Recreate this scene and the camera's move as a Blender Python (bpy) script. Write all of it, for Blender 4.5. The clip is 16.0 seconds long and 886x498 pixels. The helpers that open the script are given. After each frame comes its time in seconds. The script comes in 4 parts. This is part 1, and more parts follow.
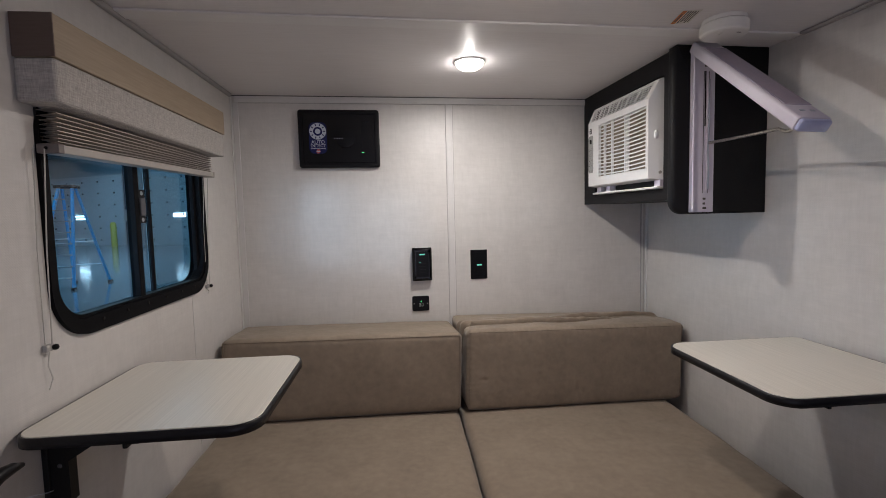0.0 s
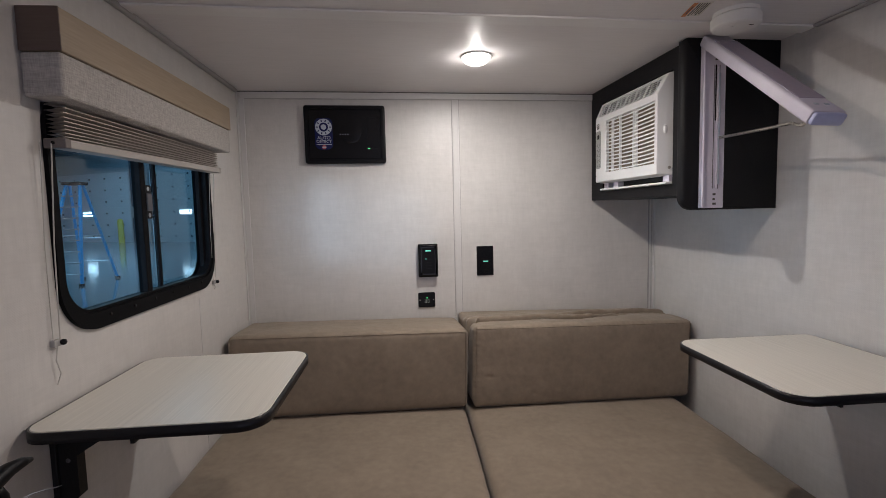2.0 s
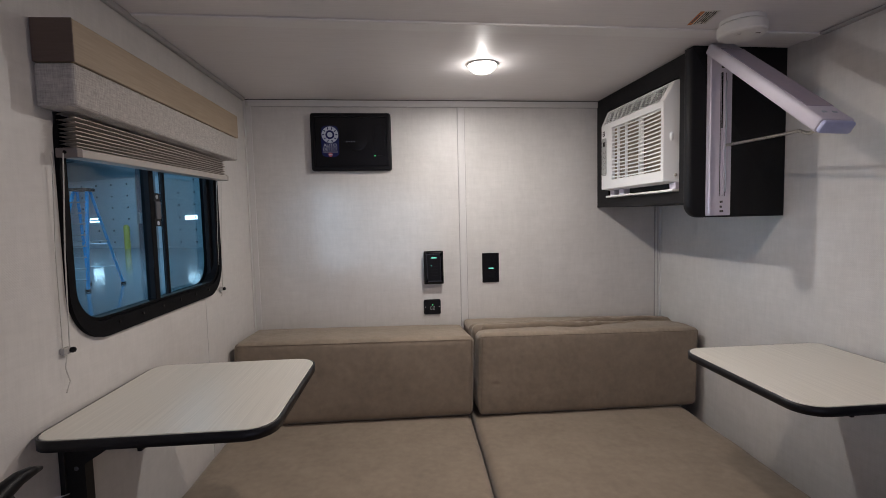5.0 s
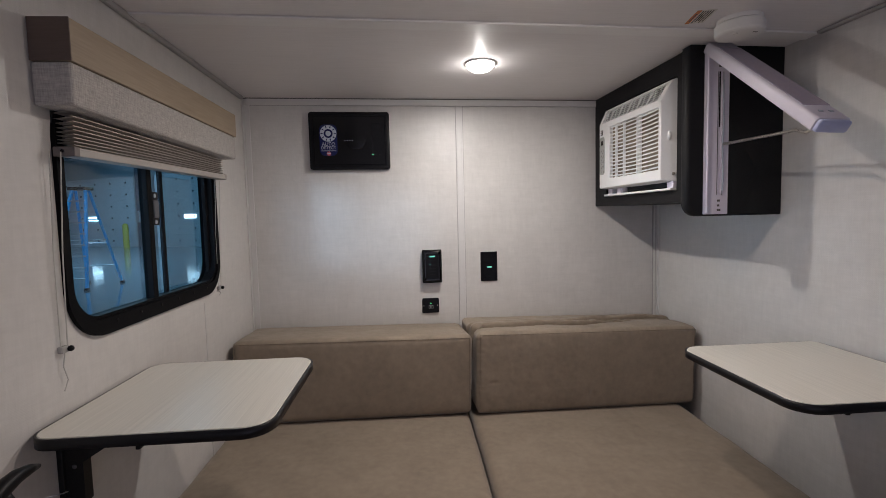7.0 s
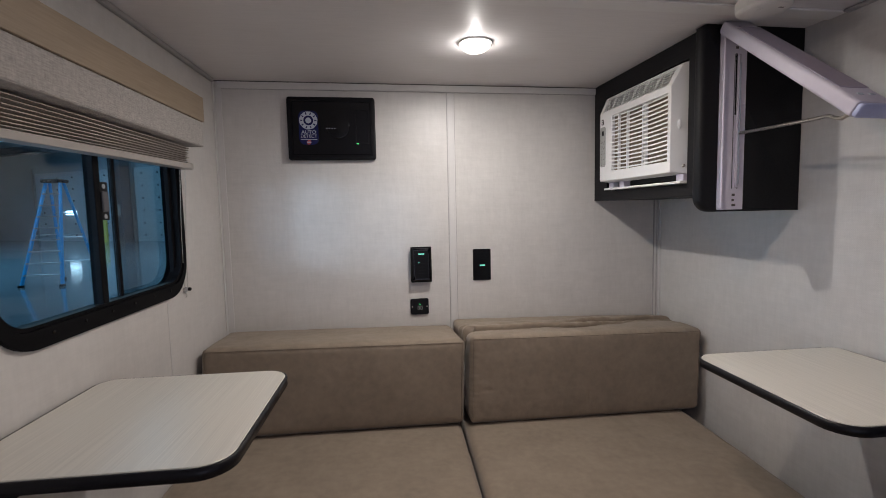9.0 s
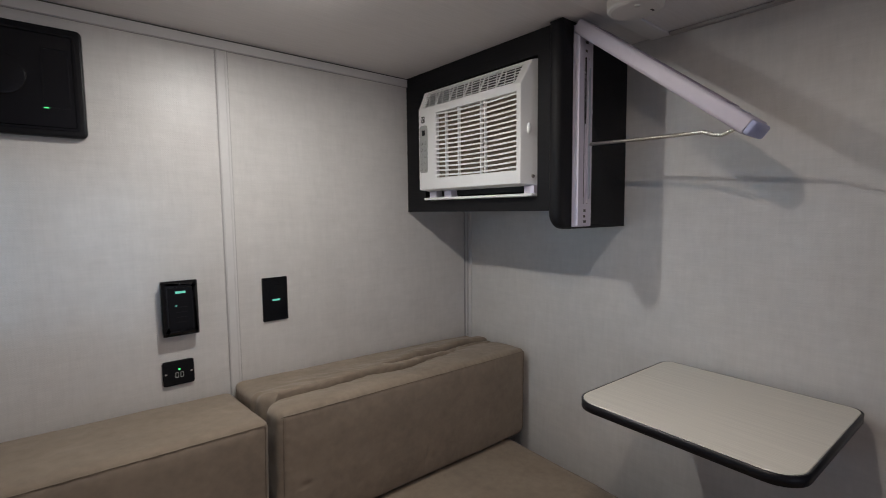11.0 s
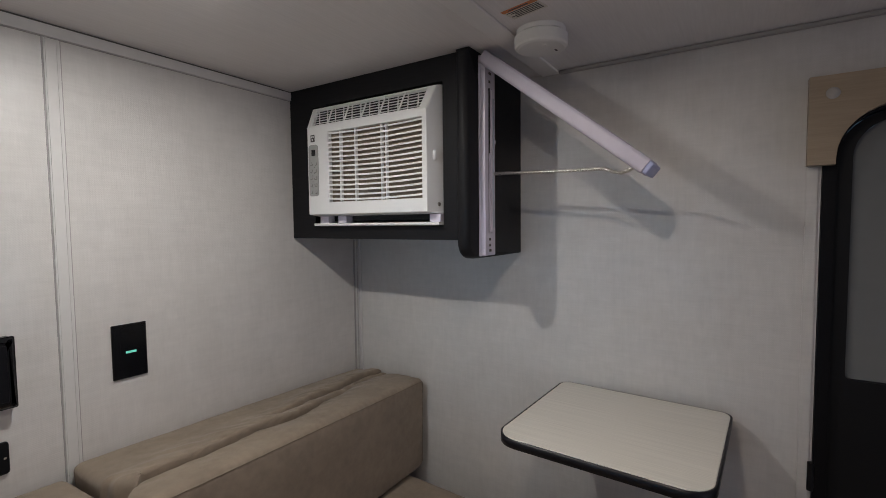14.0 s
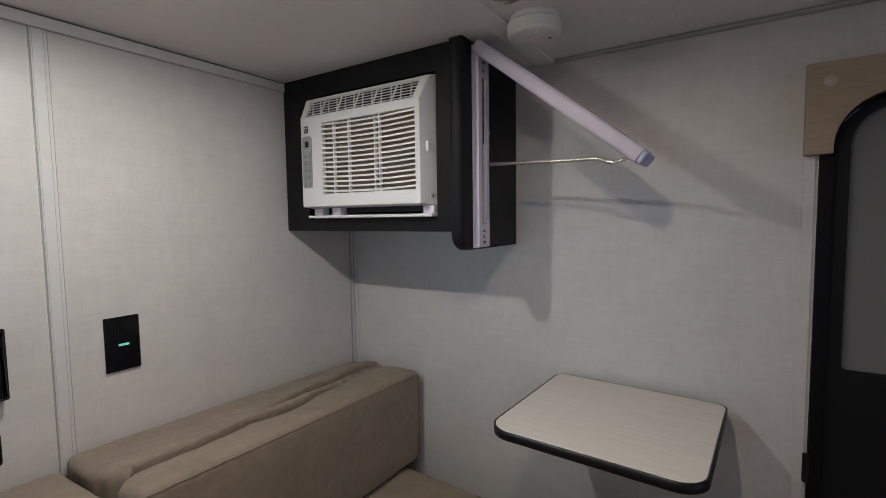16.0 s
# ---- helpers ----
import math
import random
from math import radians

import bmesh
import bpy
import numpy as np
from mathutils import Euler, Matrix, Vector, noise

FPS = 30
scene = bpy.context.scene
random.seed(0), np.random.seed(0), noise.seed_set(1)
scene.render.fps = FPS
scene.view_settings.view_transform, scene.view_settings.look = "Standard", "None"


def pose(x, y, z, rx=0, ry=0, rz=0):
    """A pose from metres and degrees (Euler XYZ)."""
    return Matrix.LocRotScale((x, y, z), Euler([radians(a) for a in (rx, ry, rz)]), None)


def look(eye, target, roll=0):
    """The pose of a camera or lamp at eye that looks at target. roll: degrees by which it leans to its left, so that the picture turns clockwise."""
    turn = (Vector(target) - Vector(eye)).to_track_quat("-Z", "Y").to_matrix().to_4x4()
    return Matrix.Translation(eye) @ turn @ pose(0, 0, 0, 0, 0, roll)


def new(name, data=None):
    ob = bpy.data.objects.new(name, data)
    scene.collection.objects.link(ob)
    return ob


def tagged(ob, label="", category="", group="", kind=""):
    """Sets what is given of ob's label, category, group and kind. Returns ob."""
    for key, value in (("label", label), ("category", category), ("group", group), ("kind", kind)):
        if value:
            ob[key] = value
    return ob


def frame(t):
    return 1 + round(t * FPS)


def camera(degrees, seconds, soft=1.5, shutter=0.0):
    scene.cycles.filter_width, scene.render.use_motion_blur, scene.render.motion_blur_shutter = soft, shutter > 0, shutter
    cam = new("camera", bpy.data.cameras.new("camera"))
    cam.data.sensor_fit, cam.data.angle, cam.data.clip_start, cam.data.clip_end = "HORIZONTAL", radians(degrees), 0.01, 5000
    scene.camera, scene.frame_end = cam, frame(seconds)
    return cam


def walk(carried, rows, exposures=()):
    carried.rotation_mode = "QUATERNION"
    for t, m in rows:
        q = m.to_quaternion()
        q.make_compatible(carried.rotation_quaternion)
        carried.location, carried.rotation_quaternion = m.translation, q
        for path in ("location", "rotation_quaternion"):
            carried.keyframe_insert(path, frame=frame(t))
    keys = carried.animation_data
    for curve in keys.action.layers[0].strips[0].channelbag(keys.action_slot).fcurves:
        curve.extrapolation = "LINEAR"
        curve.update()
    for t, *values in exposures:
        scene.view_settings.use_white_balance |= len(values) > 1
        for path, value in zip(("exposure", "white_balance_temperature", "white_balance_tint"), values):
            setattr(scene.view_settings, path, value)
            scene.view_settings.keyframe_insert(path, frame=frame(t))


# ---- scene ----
cam = camera(87.6, 16.0, soft=0.5, shutter=0.3)
PATH = [
    (0, (-0.035, 0.077, 1.194), (0.247, 2.051, 1.046), -1.4),
    (0.5, (-0.037, 0.08, 1.194), (0.249, 2.053, 1.043), -1.4),
    (1, (-0.043, 0.086, 1.193), (0.238, 2.06, 1.039), -1.4),
    (1.5, (-0.04, 0.085, 1.189), (0.232, 2.06, 1.03), -1.4),
    (2, (-0.039, 0.085, 1.191), (0.222, 2.062, 1.03), -1.4),
    (2.5, (-0.045, 0.084, 1.194), (0.216, 2.061, 1.04), -1.4),
    (3, (-0.04, 0.084, 1.197), (0.211, 2.062, 1.049), -1.4),
    (3.5, (-0.043, 0.083, 1.196), (0.209, 2.062, 1.057), -1.4),
    (4, (-0.048, 0.085, 1.196), (0.203, 2.064, 1.061), -1.4),
    (6.5, (-0.041, 0.086, 1.196), (0.197, 2.067, 1.057), -1.4),
    (7, (-0.042, 0.083, 1.196), (0.206, 2.063, 1.055), -1.4),
    (7.5, (-0.039, 0.089, 1.192), (0.215, 2.068, 1.05), -1.3),
    (8, (-0.037, 0.093, 1.188), (0.225, 2.07, 1.034), -1.3),
    (8.2, (-0.037, 0.094, 1.188), (0.229, 2.07, 1.033), -1.3),
    (10.3, (-0.054, 0.567, 1.214), (0.766, 2.382, 1.029), -0.2),
    (10.5, (-0.062, 0.608, 1.212), (0.956, 2.323, 1.056), -0.4),
    (11, (-0.086, 0.668, 1.225), (1.205, 2.187, 1.06), -0.6),
    (11.5, (-0.091, 0.743, 1.241), (1.363, 2.105, 1.061), -0.7),
    (12, (-0.099, 0.77, 1.294), (1.445, 2.036, 1.174), -0.6),
    (12.5, (-0.096, 0.798, 1.269), (1.525, 1.963, 1.153), -0.6),
    (13, (-0.098, 0.79, 1.266), (1.549, 1.918, 1.149), -0.6),
    (13.5, (-0.102, 0.794, 1.266), (1.564, 1.894, 1.149), -0.6),
    (14, (-0.101, 0.796, 1.263), (1.581, 1.872, 1.151), -0.6),
    (14.5, (-0.105, 0.795, 1.263), (1.58, 1.866, 1.152), -0.7),
    (15, (-0.096, 0.791, 1.26), (1.58, 1.876, 1.143), -0.8),
    (15.5, (-0.086, 0.779, 1.26), (1.586, 1.868, 1.134), -0.8),
    (16, (-0.084, 0.784, 1.258), (1.592, 1.866, 1.118), -0.8),
]
walk(cam, [(t, look(eye, target, roll)) for t, eye, target, roll in PATH],
     exposures=[(0, 0.36, 6500, 10), (8.2, 0.36, 6500, 10), (10.3, 0.08, 6420, 8), (11.0, 0.0, 6380, 7), (16.0, 0.0, 6380, 7)])

# ---- world and light ----
world = bpy.data.worlds.new("hall_air")
scene.world = world
world.use_nodes = True
world.node_tree.nodes["Background"].inputs[0].default_value = (0.30, 0.42, 0.60, 1)
world.node_tree.nodes["Background"].inputs[1].default_value = 0.10


def lamp(name, kind, m, watts, colour, size=0.1, size_y=None):
    data = bpy.data.lights.new(name, kind)
    data.energy, data.color = watts, colour
    if kind == "AREA":
        data.shape, data.size, data.size_y = "RECTANGLE", size, size_y or size
    else:
        data.shadow_soft_size = size
    ob = new(name, data)
    ob.matrix_world = m
    return ob


REAR_FILL = -1.19
LAMP_1, LAMP_2 = (0.265, 1.505), (0.285, 0.955)
for x, y, power, white in (LAMP_1 + (0.94, (1.0, 0.945, 0.915)), LAMP_2 + (0.64, (1.0, 0.85, 0.75))):
    lamp("puck_light_glow", "POINT", pose(x, y, 1.638), 0.55 * power, white, 0.006)
    lamp("puck_light_beam", "AREA", pose(x, y, 1.631), 3.8 * power, white, 0.028).data.shape = "DISK"
# unseen bluish fill lamp, added at the rear to brighten the cushion fronts
lamp("rear_fill_light", "AREA", pose(0.2, REAR_FILL, 0.85, 90, 0, 0), 3.3, (0.80, 0.78, 1.0), 0.75, 1.3)
# high-bay lighting of the hall, and lamps out of view for its daylight
lamp("hall_light", "AREA", pose(-12, 18, 6.3), 1250, (0.42, 0.76, 1.0), 14, 14)
lamp("hall_light", "AREA", pose(-17, 30, 6.3), 330, (0.42, 0.76, 1.0), 14, 10)
# added out of view: bluish fill through the window into the room's shadows
lamp("unseen_hall_daylight", "AREA", look((-9.5, 1.0, 1.9), (-0.6, 1.3, 1.1)), 190, (0.46, 0.70, 1.0), 5.0, 3.2)
# assumed open bay door out of view, for the back wall's blue patch
lamp("unseen_hall_daylight", "AREA", look((-8.4, -8.6, 1.55), (-0.6, 1.3, 1.15)), 330, (0.55, 0.76, 1.0), 1.6, 1.6)

# ---- materials ----


def material(name, colour, rough=0.5, metal=0.0, grain=None, tone=0.12, blotch=None, blotch_tone=0.08,
             bump=0.0, bump_scale=None, sheen=0.0, coat=0.0, vary=0.0, spec=0.5, threads=None, weave=None, detail=3.0):
    """Principled paint with two scales of noise. grain and blotch: noise scales per metre (number or xyz)."""
    m = bpy.data.materials.new(name)
    m.use_nodes = True
    tree = m.node_tree
    bsdf = tree.nodes["Principled BSDF"]
    bsdf.inputs["Roughness"].default_value = rough
    bsdf.inputs["Metallic"].default_value = metal
    bsdf.inputs["Sheen Weight"].default_value = sheen
    bsdf.inputs["Sheen Roughness"].default_value = 0.45
    bsdf.inputs["Coat Weight"].default_value = coat
    bsdf.inputs["Coat Roughness"].default_value = 0.2
    bsdf.inputs["Specular IOR Level"].default_value = spec
    where = tree.nodes.new("ShaderNodeTexCoord").outputs["Object"]

    def noise_of(scale, detail=3.0, rough_n=0.55):
        mapping = tree.nodes.new("ShaderNodeMapping")
        mapping.inputs["Scale"].default_value = scale if isinstance(scale, tuple) else (scale, scale, scale)
        tree.links.new(where, mapping.inputs[0])
        n = tree.nodes.new("ShaderNodeTexNoise")
        n.inputs["Scale"].default_value = 1.0
        n.inputs["Detail"].default_value = detail
        n.inputs["Roughness"].default_value = rough_n
        tree.links.new(mapping.outputs[0], n.inputs["Vector"])
        return n.outputs["Fac"]

    def math_node(op, a, b):
        n = tree.nodes.new("ShaderNodeMath")
        n.operation = op
        for s, v in ((n.inputs[0], a), (n.inputs[1], b)):
            if isinstance(v, (int, float)):
                s.default_value = v
            else:
                tree.links.new(v, s)
        return n.outputs[0]

    # brightness factor round 1
    factor = None
    pieces = []
    if grain:
        pieces.append((noise_of(grain, detail), tone))
    if threads:
        for scale, strength in threads:
            pieces.append((noise_of(scale, 2.0), strength))
    if blotch:
        pieces.append((noise_of(blotch, 4.0), blotch_tone))
    for out, strength in pieces:
        f = math_node("MULTIPLY", math_node("SUBTRACT", out, 0.5), 2 * strength * 1.6)
        factor = f if factor is None else math_node("ADD", factor, f)
    if vary:
        info = tree.nodes.new("ShaderNodeObjectInfo").outputs["Random"]
        f = math_node("MULTIPLY", math_node("SUBTRACT", info, 0.5), 2 * vary)
        factor = f if factor is None else math_node("ADD", factor, f)
    bsdf.inputs["Base Color"].default_value = (*colour, 1)
    if factor is not None:
        one = math_node("ADD", factor, 1.0)
        scale_node = tree.nodes.new("ShaderNodeVectorMath")
        scale_node.operation = "SCALE"
        scale_node.inputs[0].default_value = colour
        tree.links.new(one, scale_node.inputs["Scale"])
        tree.links.new(scale_node.outputs[0], bsdf.inputs["Base Color"])
        tree.links.new(math_node("ADD", math_node("MULTIPLY", factor, -0.25), rough), bsdf.inputs["Roughness"])
    if bump:
        height = noise_of(bump_scale or grain or 200, 3.0)
        if threads:
            height = math_node("ADD", noise_of(threads[0][0], 2.0), noise_of(threads[1][0], 2.0))
        if weave:
            # embossed dots on a slanting lattice, along the wall and up it
            parts = tree.nodes.new("ShaderNodeSeparateXYZ")
            tree.links.new(where, parts.inputs[0])
            turn = 2 * math.pi / weave
            run = math_node("MULTIPLY", math_node("ADD", parts.outputs[0], parts.outputs[1]), turn)
            rise = math_node("MULTIPLY", parts.outputs[2], turn)
            dots = math_node("MULTIPLY", math_node("SINE", run, 0.0), math_node("SINE", rise, 0.0))
            height = math_node("ADD", math_node("MULTIPLY", height, 0.5), math_node("MULTIPLY", dots, 0.10))
        b = tree.nodes.new("ShaderNodeBump")
        b.inputs["Strength"].default_value = bump
        b.inputs["Distance"].default_value = 0.001
        tree.links.new(height, b.inputs["Height"])
        tree.links.new(b.outputs[0], bsdf.inputs["Normal"])
    return m


def glow(name, colour, strength):
    m = bpy.data.materials.new(name)
    m.use_nodes = True
    bsdf = m.node_tree.nodes["Principled BSDF"]
    bsdf.inputs["Base Color"].default_value = (*colour, 1)
    bsdf.inputs["Emission Color"].default_value = (*colour, 1)
    bsdf.inputs["Emission Strength"].default_value = strength
    return m


def glass(name, colour):
    m = bpy.data.materials.new(name)
    m.use_nodes = True
    bsdf = m.node_tree.nodes["Principled BSDF"]
    bsdf.inputs["Base Color"].default_value = (*colour, 1)
    bsdf.inputs["Roughness"].default_value = 0.0
    bsdf.inputs["Transmission Weight"].default_value = 1.0
    bsdf.inputs["IOR"].default_value = 1.30
    return m


LINEN = [((30, 30, 300), 0.022), ((300, 300, 30), 0.022), ((12, 12, 90), 0.034), ((90, 90, 12), 0.034)]
WALL = material("linen_vinyl", (0.60, 0.579, 0.556), 0.37, grain=(40, 40, 40), tone=0.03, blotch=9, blotch_tone=0.05, threads=LINEN, bump=0.45, weave=0.0046)
CEIL = material("ceiling_vinyl", (0.74, 0.715, 0.715), 0.46, spec=0.35, grain=(14, 260, 60), tone=0.05, blotch=3, blotch_tone=0.04, bump=0.12, bump_scale=(30, 300, 60))
DARKGREY = material("dark_grey_plastic", (0.09, 0.09, 0.10), 0.4, grain=100, tone=0.05)
PALETRIM = material("pale_ceiling_batten", (0.76, 0.745, 0.74), 0.35, grain=(14, 60, 60), tone=0.03)
# grey that paints the shade of corner coves and batten edges
SHADOWTRIM = material("shadow_grey_trim", (0.36, 0.345, 0.335), 0.5, grain=(30, 30, 30), tone=0.06)
TRIM = material("vinyl_batten", (0.62, 0.605, 0.59), 0.35, grain=(60, 60, 60), tone=0.03)
SUEDE = material("tan_suede", (0.252, 0.203, 0.155), 0.85, grain=45, tone=0.13, detail=8.0, blotch=10, blotch_tone=0.13, bump=0.25, bump_scale=900, sheen=0.20, spec=0.2)
LAMINATE = material("pale_laminate", (0.66, 0.635, 0.575), 0.36, grain=(520, 4, 60), tone=0.125, blotch=(120, 3, 10), blotch_tone=0.035)
BLACK = material("black_plastic", (0.005, 0.005, 0.0065), 0.42, grain=300, tone=0.15, spec=0.18)
GLOSSBLACK = material("gloss_black_plastic", (0.004, 0.004, 0.005), 0.18, grain=200, tone=0.1, spec=0.35)
EDGE = material("black_edge_banding", (0.008, 0.008, 0.011), 0.35, grain=200, tone=0.1, spec=0.3)
STEELBLACK = material("black_powder_coat", (0.006, 0.006, 0.007), 0.5, grain=500, tone=0.2, bump=0.15, bump_scale=900, spec=0.3)
CABINET = material("charcoal_laminate", (0.010, 0.010, 0.0115), 0.5, spec=0.2, grain=(300, 20, 300), tone=0.2, blotch=8, blotch_tone=0.1, bump=0.1, bump_scale=(300, 30, 300))
ACWHITE = material("white_plastic", (0.80, 0.80, 0.79), 0.35, grain=150, tone=0.015)
FILTER = material("brown_filter_mesh", (0.30, 0.25, 0.19), 0.9, grain=600, tone=0.4)
DARK = material("dark_cavity", (0.02, 0.02, 0.02), 0.8, grain=100, tone=0.1)
GREYPAD = material("grey_keypad", (0.36, 0.365, 0.35), 0.4, grain=200, tone=0.03)
LILAC = material("lilac_white_enamel", (0.66, 0.625, 0.72), 0.42, grain=60, tone=0.03, blotch=12, blotch_tone=0.04)
LILACLENS = material("lilac_lens", (0.40, 0.35, 0.44), 0.25, grain=90, tone=0.05)
LILACDARK = material("lilac_end_cap", (0.44, 0.47, 0.70), 0.35, grain=90, tone=0.06)
STEEL = material("brushed_steel", (0.55, 0.52, 0.47), 0.28, 1.0, grain=400, tone=0.08)
WOOD = material("pale_oak_print", (0.335, 0.262, 0.185), 0.5, grain=(30, 14, 320), tone=0.12, blotch=(8, 3, 40), blotch_tone=0.1)
VALEND = material("brown_oak_edge", (0.115, 0.080, 0.065), 0.55, grain=(30, 30, 300), tone=0.12)
FABRIC = material("grey_woven_fabric", (0.42, 0.395, 0.37), 0.9, threads=[((60, 60, 420), 0.24), ((420, 420, 60), 0.24)], bump=0.9, sheen=0.2)
PLEAT = material("taupe_pleated_cloth", (0.62, 0.57, 0.52), 0.85, grain=500, tone=0.06, sheen=0.1)
tree = PLEAT.node_tree      # thin cloth lets some light through
through_cloth = tree.nodes.new("ShaderNodeBsdfTranslucent")
through_cloth.inputs["Color"].default_value = (0.62, 0.56, 0.50, 1)
both = tree.nodes.new("ShaderNodeMixShader")
both.inputs[0].default_value = 0.4
tree.links.new(tree.nodes["Principled BSDF"].outputs[0], both.inputs[1])
tree.links.new(through_cloth.outputs[0], both.inputs[2])
tree.links.new(both.outputs[0], tree.nodes["Material Output"].inputs["Surface"])
RAIL = material("taupe_rail", (0.42, 0.39, 0.36), 0.5, grain=200, tone=0.03)
RAILEND = material("dark_taupe_rail_end", (0.17, 0.145, 0.135), 0.5, grain=200, tone=0.05)
CORD = material("grey_cord", (0.50, 0.48, 0.45), 0.7, grain=900, tone=0.2)
FRAME = material("black_window_frame", (0.004, 0.004, 0.005), 0.65, grain=300, tone=0.2, spec=0.1)
CLEARPLASTIC = material("clear_plastic_clip", (0.40, 0.39, 0.37), 0.2, grain=200, tone=0.05)
SMOKEWHITE = material("smoke_alarm_plastic", (0.74, 0.73, 0.70), 0.45, grain=120, tone=0.02)
PAPER = material("label_paper", (0.62, 0.60, 0.55), 0.6, grain=200, tone=0.04)
ORANGE = material("label_orange", (0.55, 0.20, 0.07), 0.6, grain=200, tone=0.04)
INK = material("label_ink", (0.09, 0.08, 0.08), 0.6, grain=300, tone=0.1)
STICKERBLUE = material("sticker_blue", (0.008, 0.012, 0.07), 0.45, grain=200, tone=0.1, spec=0.15)
STICKERWHITE = material("sticker_white", (0.40, 0.44, 0.52), 0.4, grain=200, tone=0.05)
STICKERRED = material("sticker_red", (0.42, 0.08, 0.09), 0.4, grain=200, tone=0.05)
BASE = material("bench_panel", (0.48, 0.46, 0.44), 0.5, grain=(60, 60, 300), tone=0.05, blotch=4)
FLOOR = material("grey_vinyl_floor", (0.22, 0.20, 0.18), 0.45, grain=(8, 120, 8), tone=0.15, blotch=4, blotch_tone=0.1)
GLASS = glass("tinted_glass", (0.56, 0.80, 0.95))
SCREENGLASS = glass("screened_tinted_glass", (0.31, 0.45, 0.53))
DOORGLASS = material("frosted_door_glass", (0.17, 0.175, 0.175), 0.35, grain=40, tone=0.03)
DIFFUSER = glow("lamp_diffuser", (1.0, 0.95, 0.86), 3.2)
GREENLED = glow("green_led", (0.18, 0.70, 0.55), 0.3)
GREENDOT = glow("green_dot", (0.10, 0.9, 0.25), 1.2)
CONCRETE = material("polished_concrete", (0.20, 0.22, 0.24), 0.10, grain=6, tone=0.08, blotch=0.3, blotch_tone=0.12, spec=0.6)
BAYDOOR = material("white_steel_door", (0.62, 0.68, 0.72), 0.5, grain=3, tone=0.03, blotch=0.5)
HALLWALL = material("hall_wall_panel", (0.46, 0.53, 0.58), 0.6, grain=2, tone=0.08, blotch=0.4)
HALLDARK = material("hall_steel", (0.07, 0.09, 0.12), 0.6, grain=3, tone=0.1)
LADDERBLUE = material("blue_fibreglass", (0.05, 0.48, 0.90), 0.4, grain=20, tone=0.08)
ALU = material("aluminium", (0.5, 0.52, 0.54), 0.4, 0.8, grain=30, tone=0.06)
YELLOW = material("yellow_bollard_paint", (0.62, 0.48, 0.05), 0.5, grain=20, tone=0.08)
DAYWINDOW = glow("daylit_window", (0.75, 0.90, 1.0), 6.0)
# dark brown for the shadow gap at the ceiling joint
JOINT = material("joint_shadow_line", (0.10, 0.092, 0.088), 0.7, grain=200, tone=0.15)
SEAM = material("brown_seam_thread", (0.17, 0.135, 0.10), 0.9, grain=900, tone=0.2)
SKIN = material("trailer_skin", (0.55, 0.55, 0.55), 0.4, grain=5, tone=0.04)

# ---- mesh helpers ----


def finish(bm, name, mat, smooth=False):
    bmesh.ops.recalc_face_normals(bm, faces=bm.faces)
    me = bpy.data.meshes.new(name)
    bm.to_mesh(me)
    bm.free()
    me.materials.append(mat)
    if smooth:
        me.polygons.foreach_set("use_smooth", [True] * len(me.polygons))
    return me


def part(name, bm, mat, parent=None, label="", smooth=False, at=None):
    """Links a bmesh as one mesh object, under a thing or a part."""
    ob = new(name, finish(bm, name, mat, smooth))
    if parent is not None:
        ob.parent = parent
    if at is not None:
        ob.matrix_basis = at
    if label:
        ob["label"] = label
    return ob


def thing(name, label, category, m=None, group="", kind=""):
    ob = new(name)
    ob.empty_display_size = 0.05
    if m is not None:
        ob.matrix_basis = m
    return tagged(ob, label, category, group, kind)


def whole(name, bm, mat, label, category, m=None, group="", kind="", smooth=False):
    """A thing or a piece of the setting that is one mesh."""
    ob = new(name, finish(bm, name, mat, smooth))
    if m is not None:
        ob.matrix_basis = m
    return tagged(ob, label, category, group, kind)


def box(x0, x1, y0, y1, z0, z1, bevel=0.0, seg=2, bm=None):
    own = bmesh.new()
    bmesh.ops.create_cube(own, size=1.0)
    for v in own.verts:
        v.co = Vector(((x0 + x1) / 2 + v.co.x * (x1 - x0), (y0 + y1) / 2 + v.co.y * (y1 - y0), (z0 + z1) / 2 + v.co.z * (z1 - z0)))
    if bevel:
        bmesh.ops.bevel(own, geom=list(own.edges), offset=bevel, segments=seg, profile=0.5, affect="EDGES")
    if bm is None:
        return own
    return merge(bm, own)


def merge(bm, other, m=None):
    if m is not None:
        bmesh.ops.transform(other, matrix=m, verts=other.verts)
    me = bpy.data.meshes.new("tmp")
    other.to_mesh(me)
    other.free()
    bm.from_mesh(me)
    bpy.data.meshes.remove(me)
    return bm


def moved(bm, m):
    bmesh.ops.transform(bm, matrix=m, verts=bm.verts)
    return bm


def outline(w, h, radii, seg=6):
    """A rectangle centred at 0 with its own radius at each corner: (+,+), (-,+), (-,-), (+,-)."""
    pts = []
    if not isinstance(radii, (tuple, list)):
        radii = (radii,) * 4
    for k, (sx, sy) in enumerate(((1, 1), (-1, 1), (-1, -1), (1, -1))):
        r = max(radii[k], 1e-4)
        cx, cy = sx * (w / 2 - r), sy * (h / 2 - r)
        for i in range(seg + 1):
            a = math.pi / 2 * (k + i / seg)
            pts.append((cx + r * math.cos(a), cy + r * math.sin(a)))
    return pts


